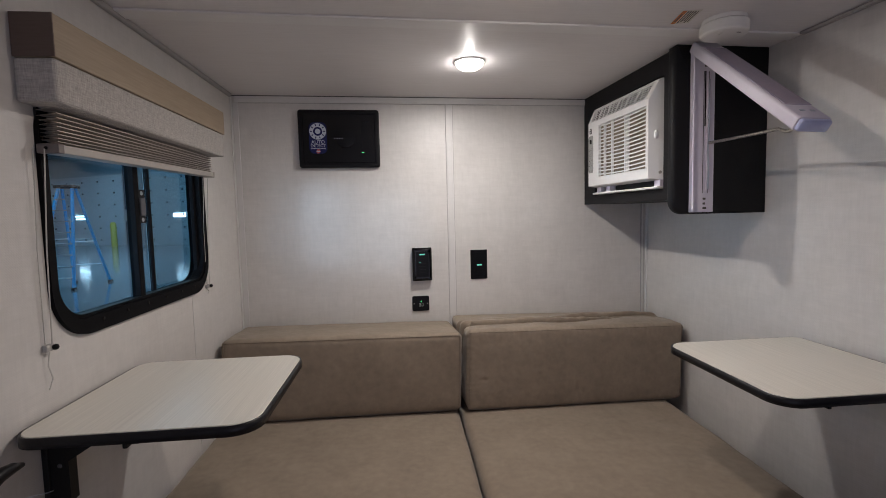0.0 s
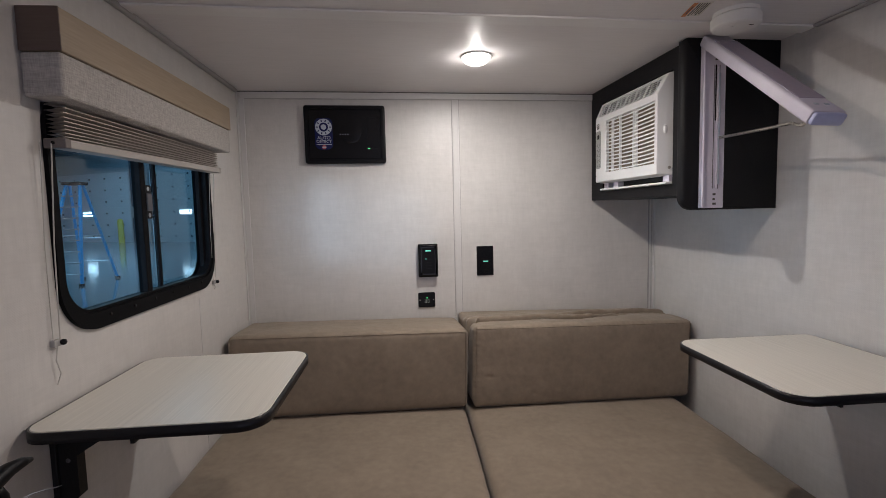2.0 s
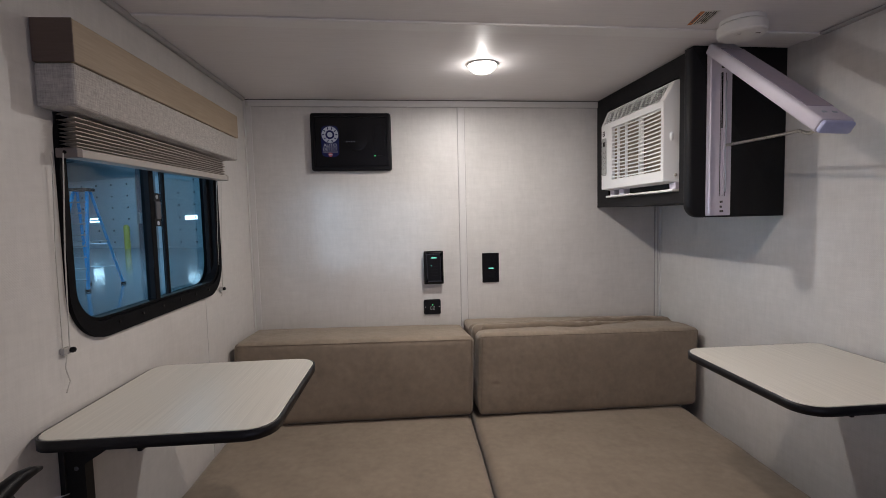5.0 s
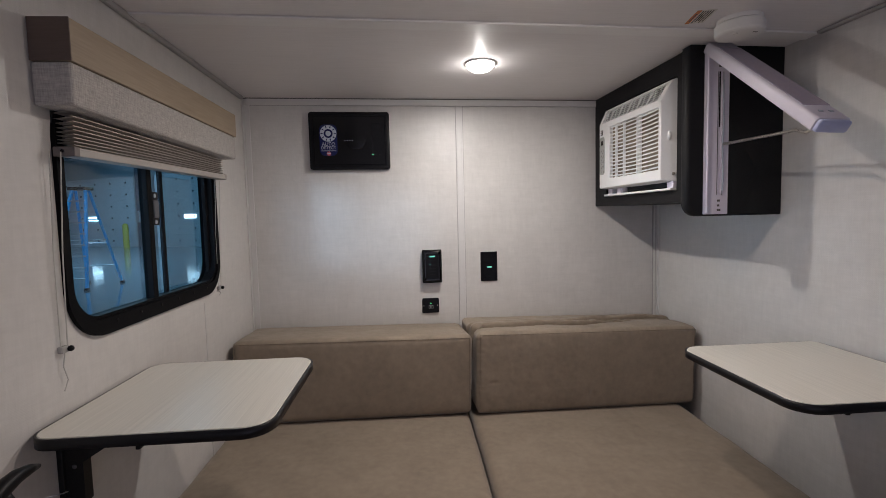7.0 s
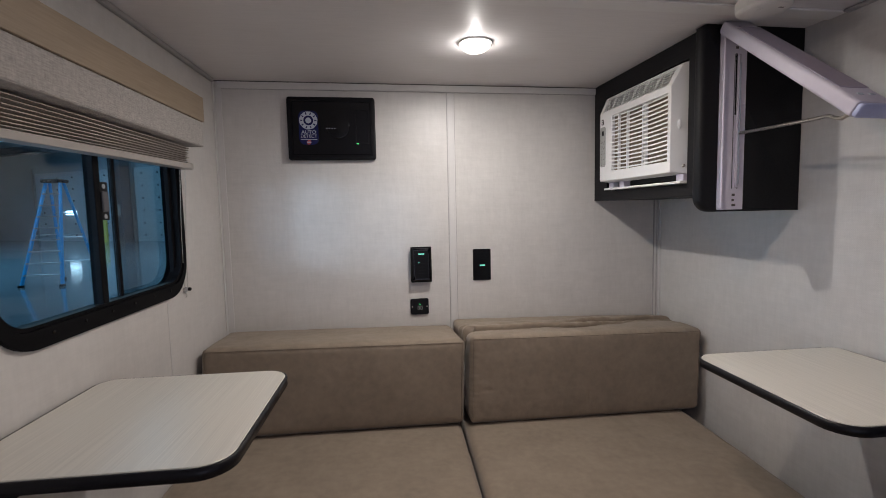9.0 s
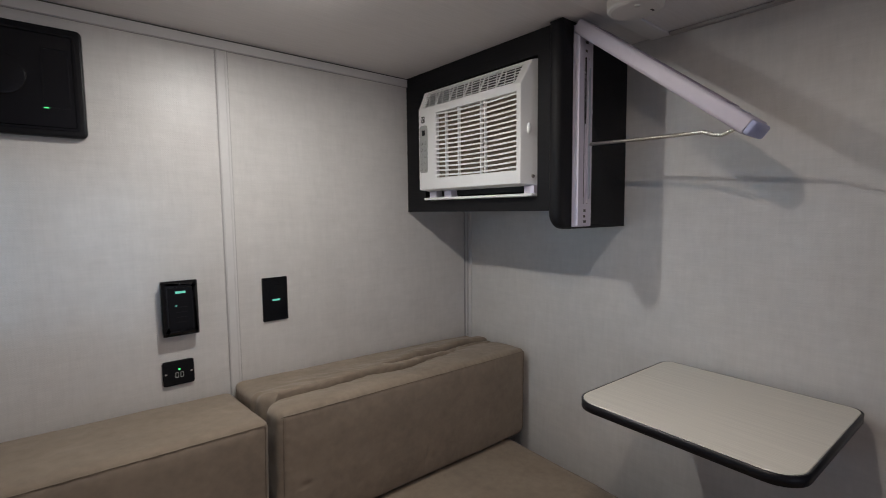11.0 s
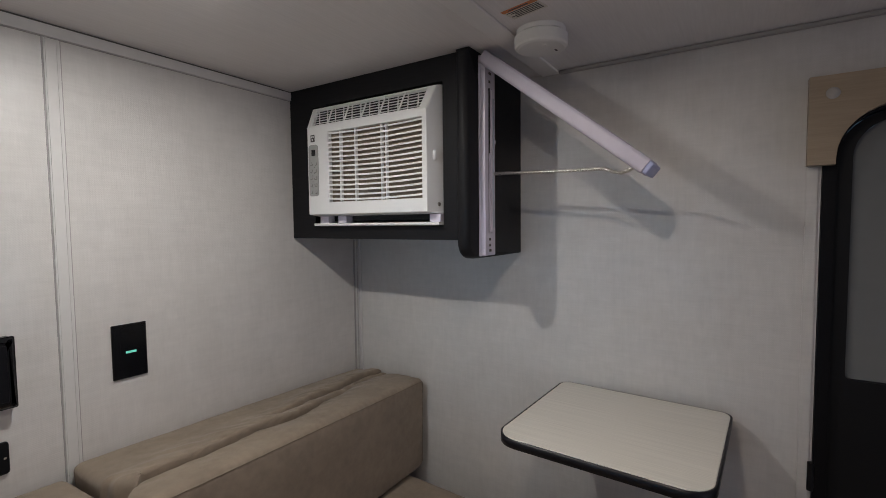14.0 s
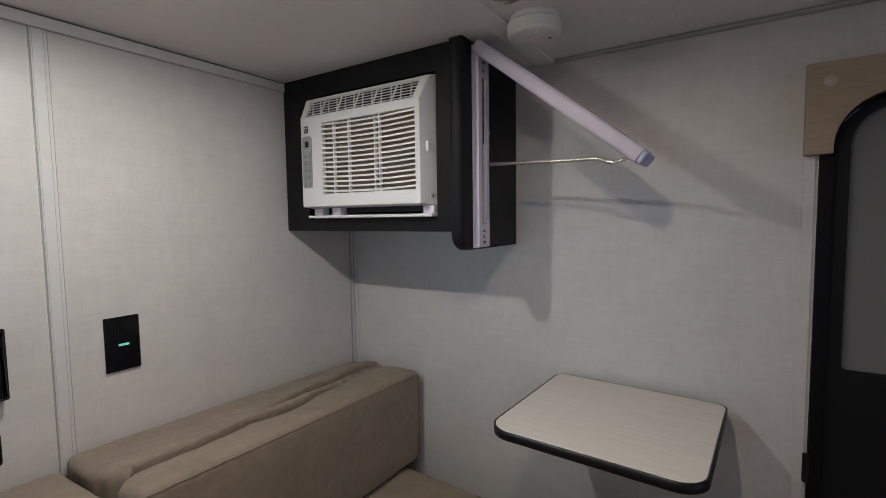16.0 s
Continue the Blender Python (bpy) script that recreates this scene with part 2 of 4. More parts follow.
def slab(pts, z0, z1, bevel=0.0, seg=2):
    """An outline in x, y, made solid from z0 to z1."""
    bm = bmesh.new()
    low = [bm.verts.new((x, y, z0)) for x, y in pts]
    f = bm.faces.new(low)
    up = bmesh.ops.extrude_face_region(bm, geom=[f])
    top = [v for v in up["geom"] if isinstance(v, bmesh.types.BMVert)]
    for v in top:
        v.co.z = z1
    if bevel:
        rim = [e for e in bm.edges if abs(e.verts[0].co.z - e.verts[1].co.z) < 1e-7]
        bmesh.ops.bevel(bm, geom=rim, offset=bevel, segments=seg, profile=0.5, affect="EDGES")
    return bm


def ring(outer, inner, z0, z1):
    """A frame between two outlines of the same number of points."""
    bm = bmesh.new()
    n = len(outer)
    rows = [[bm.verts.new((x, y, z)) for x, y in pts] for pts, z in ((outer, z0), (outer, z1), (inner, z1), (inner, z0))]
    for a in range(4):
        p, q = rows[a], rows[(a + 1) % 4]
        for i in range(n):
            bm.faces.new((p[i], p[(i + 1) % n], q[(i + 1) % n], q[i]))
    return bm


def rod(points, r, seg=8, closed=False):
    """A round bar along a line of points."""
    bm = bmesh.new()
    pts = [Vector(p) for p in points]
    rings = []
    side = None
    for i, p in enumerate(pts):
        a = pts[max(i - 1, 0)]
        b = pts[min(i + 1, len(pts) - 1)]
        d = (b - a).normalized()
        if side is None:
            side = d.orthogonal().normalized()
        side = (side - d * side.dot(d)).normalized()
        up = d.cross(side)
        rr = r[i] if isinstance(r, (list, tuple)) else r
        rings.append([bm.verts.new(p + (side * math.cos(2 * math.pi * k / seg) + up * math.sin(2 * math.pi * k / seg)) * rr) for k in range(seg)])
    for p, q in zip(rings, rings[1:]):
        for k in range(seg):
            bm.faces.new((p[k], p[(k + 1) % seg], q[(k + 1) % seg], q[k]))
    bm.faces.new(rings[0])
    bm.faces.new(rings[-1])
    return bm


def lathe(profile, seg=40):
    """Radius and height pairs turned round z."""
    bm = bmesh.new()
    rings = []
    for r, z in profile:
        if r < 1e-6:
            rings.append([bm.verts.new((0, 0, z))])
        else:
            rings.append([bm.verts.new((r * math.cos(2 * math.pi * k / seg), r * math.sin(2 * math.pi * k / seg), z)) for k in range(seg)])
    for p, q in zip(rings, rings[1:]):
        for k in range(seg):
            j = (k + 1) % seg
            if len(p) == 1 and len(q) == 1:
                continue
            if len(p) == 1:
                bm.faces.new((p[0], q[j], q[k]))
            elif len(q) == 1:
                bm.faces.new((p[k], p[j], q[0]))
            else:
                bm.faces.new((p[k], p[j], q[j], q[k]))
    return bm


def prism(pts, axis_from, axis_to):
    """A polygon in y, z made solid along x."""
    bm = slab(pts, axis_from, axis_to)
    return moved(bm, Matrix(((0, 0, 1, 0), (1, 0, 0, 0), (0, 1, 0, 0), (0, 0, 0, 1))))


def cushion(x0, x1, y0, y1, z0, z1, r=0.03, puff=0.008, cells=0.022, seed=0.0, wrinkle=0.002, crease=None, seams=(), low=0.0):
    """A soft block with round edges, a little puffed, wrinkled and uneven; with the thin ridges of its seams."""
    half = (hx, hy, hz) = (x1 - x0) / 2, (y1 - y0) / 2, (z1 - z0) / 2
    c = Vector(((x0 + x1) / 2, (y0 + y1) / 2, (z0 + z1) / 2))
    n = [max(4, round(2 * h / cells)) for h in half]
    bm = bmesh.new()
    seen = {}

    def soft(p):
        q = Vector(p)
        inner = Vector([max(-h + r, min(h - r, a)) for a, h in zip(q, half)])
        d = q - inner
        out = d.normalized()
        q = inner + out * r
        bx, by, bz = [1 - min(1, abs(a) / h) ** 4 for a, h in zip(q, half)]
        sx, sy, sz = q.x / hx, q.y / hy, q.z / hz
        w = noise.noise(Vector((q.x * 7 + seed, q.y * 7, q.z * 7))) + 0.5 * noise.noise(Vector((q.x * 22, q.y * 22 + seed, q.z * 22)))
        w += 0.3 * noise.noise(Vector((q.x * 60, q.y * 60 + seed, q.z * 60)))
        q = q + Vector((puff * sx * by * bz * 0.6, puff * sy * bx * bz, puff * sz * bx * by)) + out * wrinkle * w
        if sy < -0.8:                            # puckered stitching at the front's edges
            for near, run in ((hx - abs(q.x), q.z), (hz - q.z, q.x), (hz + q.z, q.x)):
                q.y += 0.0006 * math.sin(run * 330 + 2 * noise.noise(q * 20)) * math.exp(-(near / 0.022) ** 2)
        if low and sy < -0.6:                    # the front's lower edge turns under
            q.y += 0.012 * math.exp(-((q.z + hz) / 0.013) ** 2)
        over_x, over_z = abs(q.x) - (hx - low), -(hz - low) - q.z
        if low and over_x > 0 and over_z > 0:    # rounded lower corners
            far = math.hypot(over_x, over_z)
            if far > low:
                q.x -= math.copysign(over_x * (1 - low / far), q.x)
                q.z += over_z * (1 - low / far)
        return crease(q, half) if crease else q

    def vert(p):
        key = tuple(round(a, 6) for a in p)
        if key not in seen:
            seen[key] = bm.verts.new(c + soft(p))
        return seen[key]

    def grid(u, v, w, sign):
        def place(i, j):
            p = [0.0, 0.0, 0.0]
            p[u], p[v], p[w] = -half[u] + 2 * half[u] * i / n[u], -half[v] + 2 * half[v] * j / n[v], sign * half[w]
            return vert(p)
        for i in range(n[u]):
            for j in range(n[v]):
                f = [place(i, j), place(i + 1, j), place(i + 1, j + 1), place(i, j + 1)]
                bm.faces.new(f if sign > 0 else f[::-1])
    for u, v, w in ((0, 1, 2), (1, 2, 0), (2, 0, 1)):
        grid(u, v, w, 1)
        grid(u, v, w, -1)
    lines = []
    for a, b in seams:                           # ends in shares of the half sizes
        a, b = [Vector([s * h for s, h in zip(e, half)]) for e in (a, b)]
        pts = [soft(a.lerp(b, k / 60)) for k in range(61)]
        lines.append(rod([c + q + Vector((0.001 * q.x / hx, 0.001 * q.y / hy, 0.0006 * q.z / hz)) for q in pts], 0.0009, 5))
    return bm, lines


def upholstery(t, made, name="cover", label=""):
    """A cushion's cover, with its seams as parts of the cover."""
    bm, lines = made
    cover = part(name, bm, SUEDE, t, label, True)
    for line in lines:
        part("seam", line, SEAM, cover, "thin brown stitched seam", True)
    return cover


def words(text, size, m, mat, parent, name):
    """Flat lettering in the built-in font, as a mesh part."""
    curve = bpy.data.curves.new(name, "FONT")
    curve.body, curve.size, curve.align_x, curve.extrude = text, size, "CENTER", 0.0002
    ob = bpy.data.objects.new("tmp_text", curve)
    scene.collection.objects.link(ob)
    bpy.context.view_layer.update()
    me = bpy.data.meshes.new_from_object(ob.evaluated_get(bpy.context.evaluated_depsgraph_get()))
    bpy.data.objects.remove(ob)
    me.materials.clear()
    me.materials.append(mat)
    out = new(name, me)
    out.parent, out.matrix_basis = parent, m
    return out


# ---- the camper's shell ----
BACK, RIGHT, TOP, REAR = 1.94, 1.12, 1.66, -1.2
LEFT = pose(-0.557, BACK, 0, 0, 0, -2.92)          # left wall: x out into the room, y along it, 0 at the far corner

whole("floor", box(-0.85, RIGHT + 0.05, REAR - 0.05, BACK + 0.05, -0.05, 0.0), FLOOR, "grey wood-print vinyl floor of the camper", "floor", kind="structure")
whole("ceiling", box(-0.85, RIGHT + 0.05, REAR - 0.05, BACK + 0.05, TOP, TOP + 0.05), CEIL, "pale grey glossy vinyl ceiling panels", "ceiling", kind="structure")
whole("wall_back", box(-0.62, RIGHT + 0.05, BACK, BACK + 0.05, 0, TOP), WALL, "pale linen-look vinyl wall with battens", "wall", kind="structure")
# rear wall out of view; its opening is added to go with the fill lamp
bm = box(-0.85, -0.20, REAR - 0.05, REAR, 0, TOP)
box(0.60, RIGHT + 0.05, REAR - 0.05, REAR, 0, TOP, bm=bm)
box(-0.20, 0.60, REAR - 0.05, REAR, 1.52, TOP, bm=bm)
whole("wall_rear", bm, WALL, "pale linen-look vinyl wall with an assumed doorway, out of view", "wall", kind="structure")

# left wall with its window opening
W0, W1, WZ0, WZ1 = -0.962, -0.326, 0.992, 1.435
WC = ((W0 + W1) / 2, (WZ0 + WZ1) / 2)
WW, WH = W1 - W0, WZ1 - WZ0
TOL = Matrix(((0, 0, 1, 0), (1, 0, 0, 0), (0, 1, 0, 0), (0, 0, 0, 1)))      # x -> along the wall, y -> up, z -> into the room
hole = [(x + WC[0], y + WC[1]) for x, y in outline(WW, WH, 0.088, 10)]
edge = [c for c in ((0.0, TOP), (-3.3, TOP), (-3.3, 0.0), (0.0, 0.0)) for _ in range(11)]
bm = moved(ring(edge, hole, -0.036, 0.0), TOL)
whole("wall_left", bm, WALL, "pale linen-look vinyl wall with a window", "wall", LEFT, kind="structure")

# right wall with its door opening
D0, D1, DZ = -0.02, 0.655, 1.50
bm = box(RIGHT, RIGHT + 0.05, D1, BACK, 0, TOP)
box(RIGHT, RIGHT + 0.05, REAR, D0, 0, TOP, bm=bm)
box(RIGHT, RIGHT + 0.05, D0, D1, DZ, TOP, bm=bm)
whole("wall_right", bm, WALL, "pale linen-look vinyl wall with an entry door", "wall", kind="structure")


def batten(name, bm, m=None, mat=TRIM):
    whole(name, bm, mat, "vinyl batten strip over a panel joint, shade painted in where dark", "trim", m, kind="structure")


batten("trim", box(-0.545, 0.845, BACK - 0.006, BACK, 1.633, TOP - 0.0035, 0.0014))
# dark strip painted in place of the shadow gap under the ceiling
batten("trim", box(-0.5565, 0.8455, BACK - 0.004, BACK, TOP - 0.0034, TOP - 0.0002), None, JOINT)
# thin grey line paints the shade under the top trim's lower edge
batten("trim", box(-0.533, 0.845, BACK - 0.0012, BACK, 1.6314, 1.6329), None, SHADOWTRIM)
bm = box(0.254, 0.281, BACK - 0.004, BACK, 0.40, 1.6312, 0.0012)
for x in (0.2585, 0.2765):
    box(x - 0.0015, x + 0.0015, BACK - 0.0058, BACK - 0.0035, 0.40, 1.6312, bm=bm)
batten("trim", bm)
# grey lines paint the shaded grooves on both sides of the batten
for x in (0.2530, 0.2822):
    batten("trim", box(x - 0.0009, x + 0.0009, BACK - 0.0012, BACK, 0.40, 1.6312), None, SHADOWTRIM)
batten("trim", box(-0.556, -0.534, BACK - 0.005, BACK, 0.40, 1.6312, 0.0014))
batten("trim", box(1.100, RIGHT, BACK - 0.006, BACK, 0.40, 1.23, 0.0016))
for x in (1.0990, 1.1105):
    batten("trim", box(x - 0.0009, x + 0.0009, BACK - 0.0068, BACK - 0.0002, 0.40, 1.2215), None, SHADOWTRIM)
batten("trim", box(RIGHT - 0.005, RIGHT, BACK - 0.020, BACK - 0.007, 0.40, 1.23, 0.0014))
batten("trim", box(0.0, 0.004, -0.022, -0.008, 0.40, 1.65, 0.0014), LEFT)
bm = box(-0.62, RIGHT, 1.203, 1.252, TOP - 0.006, TOP, 0.0028)
batten("trim", bm, None, PALETRIM)
# cove along the right wall's top edge, its corner shade put into the grey
batten("trim", box(RIGHT - 0.017, RIGHT, REAR, 1.202, TOP - 0.009, TOP - 0.0005, 0.003), None, SHADOWTRIM)
# left wall's dark corner line, shade painted with the same grey
batten("trim", box(0.0, 0.012, -3.1, -0.03, TOP - 0.014, TOP - 0.0005, 0.003), LEFT, SHADOWTRIM)
# faint panel joint in the left wall, under the window
batten("trim", box(0.0, 0.0012, -0.427, -0.423, 0.42, 0.995), LEFT)
# strip beside the door
batten("trim", box(RIGHT - 0.003, RIGHT, 0.660, 0.680, 0.0, 1.37, 0.001), None, WALL)

# ---- ceiling lamps ----


def puck(x, y):
    t = thing("ceiling_light", "round white LED puck light, switched on, on the ceiling", "ceiling light", pose(x, y, TOP), group="puck lights")
    part("rim", lathe([(0.036, 0), (0.047, 0), (0.047, -0.0025), (0.046, -0.0035), (0.038, -0.0035), (0.036, 0)], 48), ACWHITE, t, "white plastic rim", True)
    d = part("diffuser", lathe([(0.0, -0.0275), (0.014, -0.0265), (0.027, -0.0225), (0.037, -0.0155), (0.0425, -0.0085), (0.0435, -0.004)], 48), DIFFUSER, t, "glowing frosted diffuser", True)
    d.visible_shadow = False


puck(*LAMP_1)
puck(*LAMP_2)

# ---- sofa that turns into a bed ----
SOFA = pose(0.27, 0, 0, 0, 1.5, 0) @ pose(-0.27, 0, 0)
whole("bench_base", box(-0.56, 1.10, 0.42, 1.93, 0.0, 0.335, 0.004), BASE, "plain pale bench base under the sofa cushions", "bench base")


BACK_SEAMS = [((-0.985, -1, 0.94), (0.985, -1, 0.94)), ((-0.975, -1, -0.80), (-0.975, -1, 0.93)), ((0.975, -1, -0.80), (0.975, -1, 0.93))]


def seat(name_x0, x1, seed):
    m = SOFA @ pose(0.235, 1.66, 0, 0, 0, -3.4) @ pose(-0.235, -1.66, 0)
    t = thing("seat_cushion", "tan suede seat cushion lying on the bench", "cushion", m, group="seat cushions")
    upholstery(t, cushion(name_x0, x1, 0.40, 1.895, 0.355, 0.487, 0.022, 0.006, 0.016, seed, 0.0018))
    return t


seat(-0.575, 0.224, 1.0)
seat(0.239, 1.035, 5.0)


def top_slope(q, h):
    if q.z > h[2] * 0.5:
        q = q.copy()
        q.z -= 0.018 * max(0.0, (q.y / h[1] + 1) / 2)
    return q


def folded_top(q, h):
    """A deep wandering crease along the top, with a second one behind it towards the far end."""
    q = q.copy()
    u, v = (q.x / h[0] + 1) / 2, (q.y / h[1] + 1) / 2
    wander = 0.010 * math.sin(u * 9.0 + 0.5) + 0.006 * math.sin(u * 23.0) + 0.006 * noise.noise(Vector((u * 14, 0.3, 0)))
    first = h[1] * (2 * (0.32 + 0.20 * u) - 1) + wander
    second = h[1] * (2 * (0.42 + 0.22 * u) - 1) + 0.6 * wander
    if q.z > h[2] * 0.3:
        top = min(1.0, (q.z / h[2] - 0.3) / 0.5)
        shares = (1 - 0.8 * max(0.0, min(1.0, (u - 0.58) / 0.18)), max(0.0, min(1.0, (u - 0.40) / 0.18)))
        lip = 0.0
        for line, share in ((first, shares[0]), (second, shares[1])):
            d = q.y - line
            side = max(0.0, min(1.0, (d + 0.002) / 0.008))
            q.z += top * share * (0.008 * side * math.exp(-(d / 0.05) ** 2) - 0.009 * (1 - side) * math.exp(-(d / 0.05) ** 2))
            q.z -= top * share * 0.026 * math.exp(-((d + 0.003) / 0.007) ** 2)
            lip += share * 0.014 * math.exp(-((d - 0.009) / 0.008) ** 2)
        # the rear of the fold sags towards the wall, and its lip hangs forward over the crease
        q.z -= top * (0.005 + 0.006 * u) * max(0.0, min(1.0, (q.y - first) / 0.10))
        q.y -= top * lip
        near = math.exp(-(min(abs(q.y - first), abs(q.y - second)) / 0.035) ** 2)
        q.z += top * 0.0045 * near * noise.noise(Vector((q.x * 28 + q.y * 40, q.y * 22, 4.0)))
    # the open left end gapes where the crease begins
    end = math.exp(-((q.x + h[0]) / 0.030) ** 2)
    q.x += 0.030 * end * math.exp(-((q.y - first) / 0.013) ** 2) * max(0.0, q.z / h[2])
    if v > 0.5:
        q.x -= 0.010 * end * max(0.0, q.z / h[2])
    return q


def front_dimple(q, h):
    if q.y < -0.8 * h[1]:
        q = q.copy()
        for cx, cz, wx, wz, deep in ((-0.005, -0.075, 0.006, 0.020, 0.004), (0.012, -0.082, 0.005, 0.014, 0.003), (-0.355, -0.03, 0.012, 0.006, 0.003)):
            q.y += deep * math.exp(-((q.x - cx) / wx) ** 2 - ((q.z - cz) / wz) ** 2)
    return q


t = thing("back_cushion", "tan suede back cushion leaning on the wall", "cushion", SOFA, group="back cushions")
upholstery(t, cushion(-0.572, 0.229, 1.645, 1.928, 0.491, 0.778, 0.018, 0.006, 0.009, 2.0, 0.0018, top_slope, BACK_SEAMS, 0.026))
t = thing("back_cushion", "tan suede back cushion with a deep crease along its top", "cushion", SOFA, group="back cushions")
upholstery(t, cushion(0.247, 1.077, 1.640, 1.932, 0.489, 0.787, 0.017, 0.006, 0.0043, 7.0, 0.0020, lambda q, h: front_dimple(folded_top(q, h), h), BACK_SEAMS, 0.034))

# ---- folding wall tables ----


def wall_table(m, label, back_r, out, deep):
    """Origin on the wall at the middle of the table; x out from the wall; z 0 at the top face."""
    t = thing("wall_table", label, "table", m, group="folding tables")
    pts = [(x + 0.009 + out / 2, y) for x, y in outline(out, deep, (0.045, back_r, back_r, 0.045), 8)]
    part("tabletop", slab(pts, -0.0178, 0.0, 0.0012, 1), LAMINATE, t, "pale striped laminate top")
    o = [(x + 0.009 + out / 2, y) for x, y in outline(out + 0.008, deep + 0.008, (0.049, back_r + 0.004, back_r + 0.004, 0.049), 8)]
    n = [(x + 0.009 + out / 2, y) for x, y in outline(out + 0.0002, deep + 0.0002, (0.0451, back_r, back_r, 0.0451), 8)]
    edge = ring(o, n, -0.0185, -0.0012)
    part("edge_band", edge, EDGE, t, "black moulded edge band", True)
    for y in (-0.103, 0.115):
        b = part("bracket", box(0.0, 0.010, y - 0.014, y + 0.014, -0.165, -0.0185, 0.002), STEELBLACK, t, "black folding steel bracket")
        part("arm", moved(slab([(0.010, -0.0185), (0.30, -0.0185), (0.30, -0.040), (0.090, -0.047), (0.040, -0.078), (0.040, -0.150), (0.032, -0.157), (0.010, -0.157)][::-1], y - 0.010, y + 0.010), Matrix(((1, 0, 0, 0), (0, 0, 1, 0), (0, 1, 0, 0), (0, 0, 0, 1)))), STEELBLACK, b)
        part("screw", moved(lathe([(0.0, 0.002), (0.003, 0.0015), (0.004, 0)], 12), pose(0.026, y - 0.0102, -0.085, 90)), DARKGREY, b, smooth=True)
        part("peg", moved(lathe([(0.006, -0.0185), (0.006, -0.050), (0.0, -0.050)], 14), pose(0.135, y, 0)), BLACK, b, smooth=True)
    return t


wall_table(LEFT @ pose(0.000, -0.905, 0.868, 0, 0, 0.0), "pale laminate folding table with black edge on the window wall", 0.034, 0.366, 0.372)
wall_table(pose(RIGHT - 0.012, 0.993, 0.833, 0, 0, 177.0), "pale laminate folding table with black edge below the air conditioner", 0.022, 0.381, 0.386)

# ---- air conditioner cabinet on the right wall ----
cab = thing("wall_cabinet", "charcoal laminate cabinet round the air conditioner, hung under the ceiling", "cabinet")
FX = 0.846
part("bottom_panel", box(FX + 0.0145, RIGHT - 0.001, 1.349, BACK - 0.001, 1.222, 1.240), CABINET, cab)
part("top_panel", box(FX + 0.0145, RIGHT - 0.001, 1.349, BACK - 0.001, TOP - 0.018, TOP - 0.001), CABINET, cab)
# front frame round the unit
out4 = [(1.345, 1.222), (BACK - 0.001, 1.222), (BACK - 0.001, TOP - 0.001), (1.345, TOP - 0.001)]
in4 = [(1.396, 1.257), (1.842, 1.257), (1.842, 1.600), (1.396, 1.600)]
part("front_panel", moved(ring(out4, in4, FX - 0.004, FX + 0.014), Matrix(((0, 0, 1, 0), (1, 0, 0, 0), (0, 1, 0, 0), (0, 0, 0, 1)))), CABINET, cab)
# end panel: rounded nose edge and lower corner
pts = [(x + (0.818 + RIGHT - 0.001) / 2, z + (1.178 + TOP - 0.001) / 2) for x, z in outline(RIGHT - 0.001 - 0.818, TOP - 0.001 - 1.178, (0.0005, 0.012, 0.040, 0.0005), 8)]
bm = slab(pts, -1.348, -1.315)
rim = [e for e in bm.edges if abs(e.verts[0].co.z - e.verts[1].co.z) < 1e-7 and max(v.co.x for v in e.verts) < RIGHT - 0.005 and max(v.co.y for v in e.verts) < TOP - 0.004]
bmesh.ops.bevel(bm, geom=rim, offset=0.012, segments=4, profile=0.5, affect="EDGES")
part("end_panel", moved(bm, Matrix(((1, 0, 0, 0), (0, 0, -1, 0), (0, 1, 0, 0), (0, 0, 0, 1)))), CABINET, cab, "black end panel with a rounded nose", True)

# ---- window air conditioner ----
ac = thing("air_conditioner", "white window air conditioner with horizontal louvres, set in the cabinet", "air conditioner")


def quad_shell(faces):
    bm = bmesh.new()
    for f in faces:
        bm.faces.new([bm.verts.new(p) for p in f])
    bmesh.ops.remove_doubles(bm, verts=bm.verts, dist=1e-5)
    return bm


XF, XB = 0.804, 0.852
B0, B1, B2, B3 = (XB, 1.402, 1.286), (XB, 1.402, 1.596), (XB, 1.838, 1.596), (XB, 1.838, 1.286)
F0, F1, F2, F3 = (XF, 1.418, 1.290), (XF, 1.418, 1.533), (XF, 1.826, 1.533), (XF, 1.826, 1.290)
T1, T2 = (0.834, 1.408, 1.592), (0.834, 1.8335, 1.592)
G = (1.432, 1.742, 1.324, 1.514)                   # main louvre opening: y, y, z, z
g0, g1, g2, g3 = (XF, G[0], G[2]), (XF, G[0], G[3]), (XF, G[1], G[3]), (XF, G[1], G[2])
i0, i1, i2, i3 = [(XF + 0.012, p[1], p[2]) for p in (g0, g1, g2, g3)]


def mix(a, b, u):
    return tuple(p + (q - p) * u for p, q in zip(a, b))


def on_slope(u, v, back=0.0):
    """A place on the sloping top face: u along y, v up the slope."""
    p = mix(mix(F1, F2, u), mix(T1, T2, u), v)
    return (p[0] + back * 0.85, p[1], p[2] - back * 0.5)


s0, s1, s2, s3 = on_slope(0.06, 0.10), on_slope(0.06, 0.90), on_slope(0.95, 0.90), on_slope(0.95, 0.10)
k0, k1, k2, k3 = on_slope(0.06, 0.10, 0.008), on_slope(0.06, 0.90, 0.008), on_slope(0.95, 0.90, 0.008), on_slope(0.95, 0.10, 0.008)
faces = [(B0, F0, F1, T1, B1), (B3, B2, T2, F2, F3), (B0, B3, F3, F0), (B1, T1, T2, B2)]
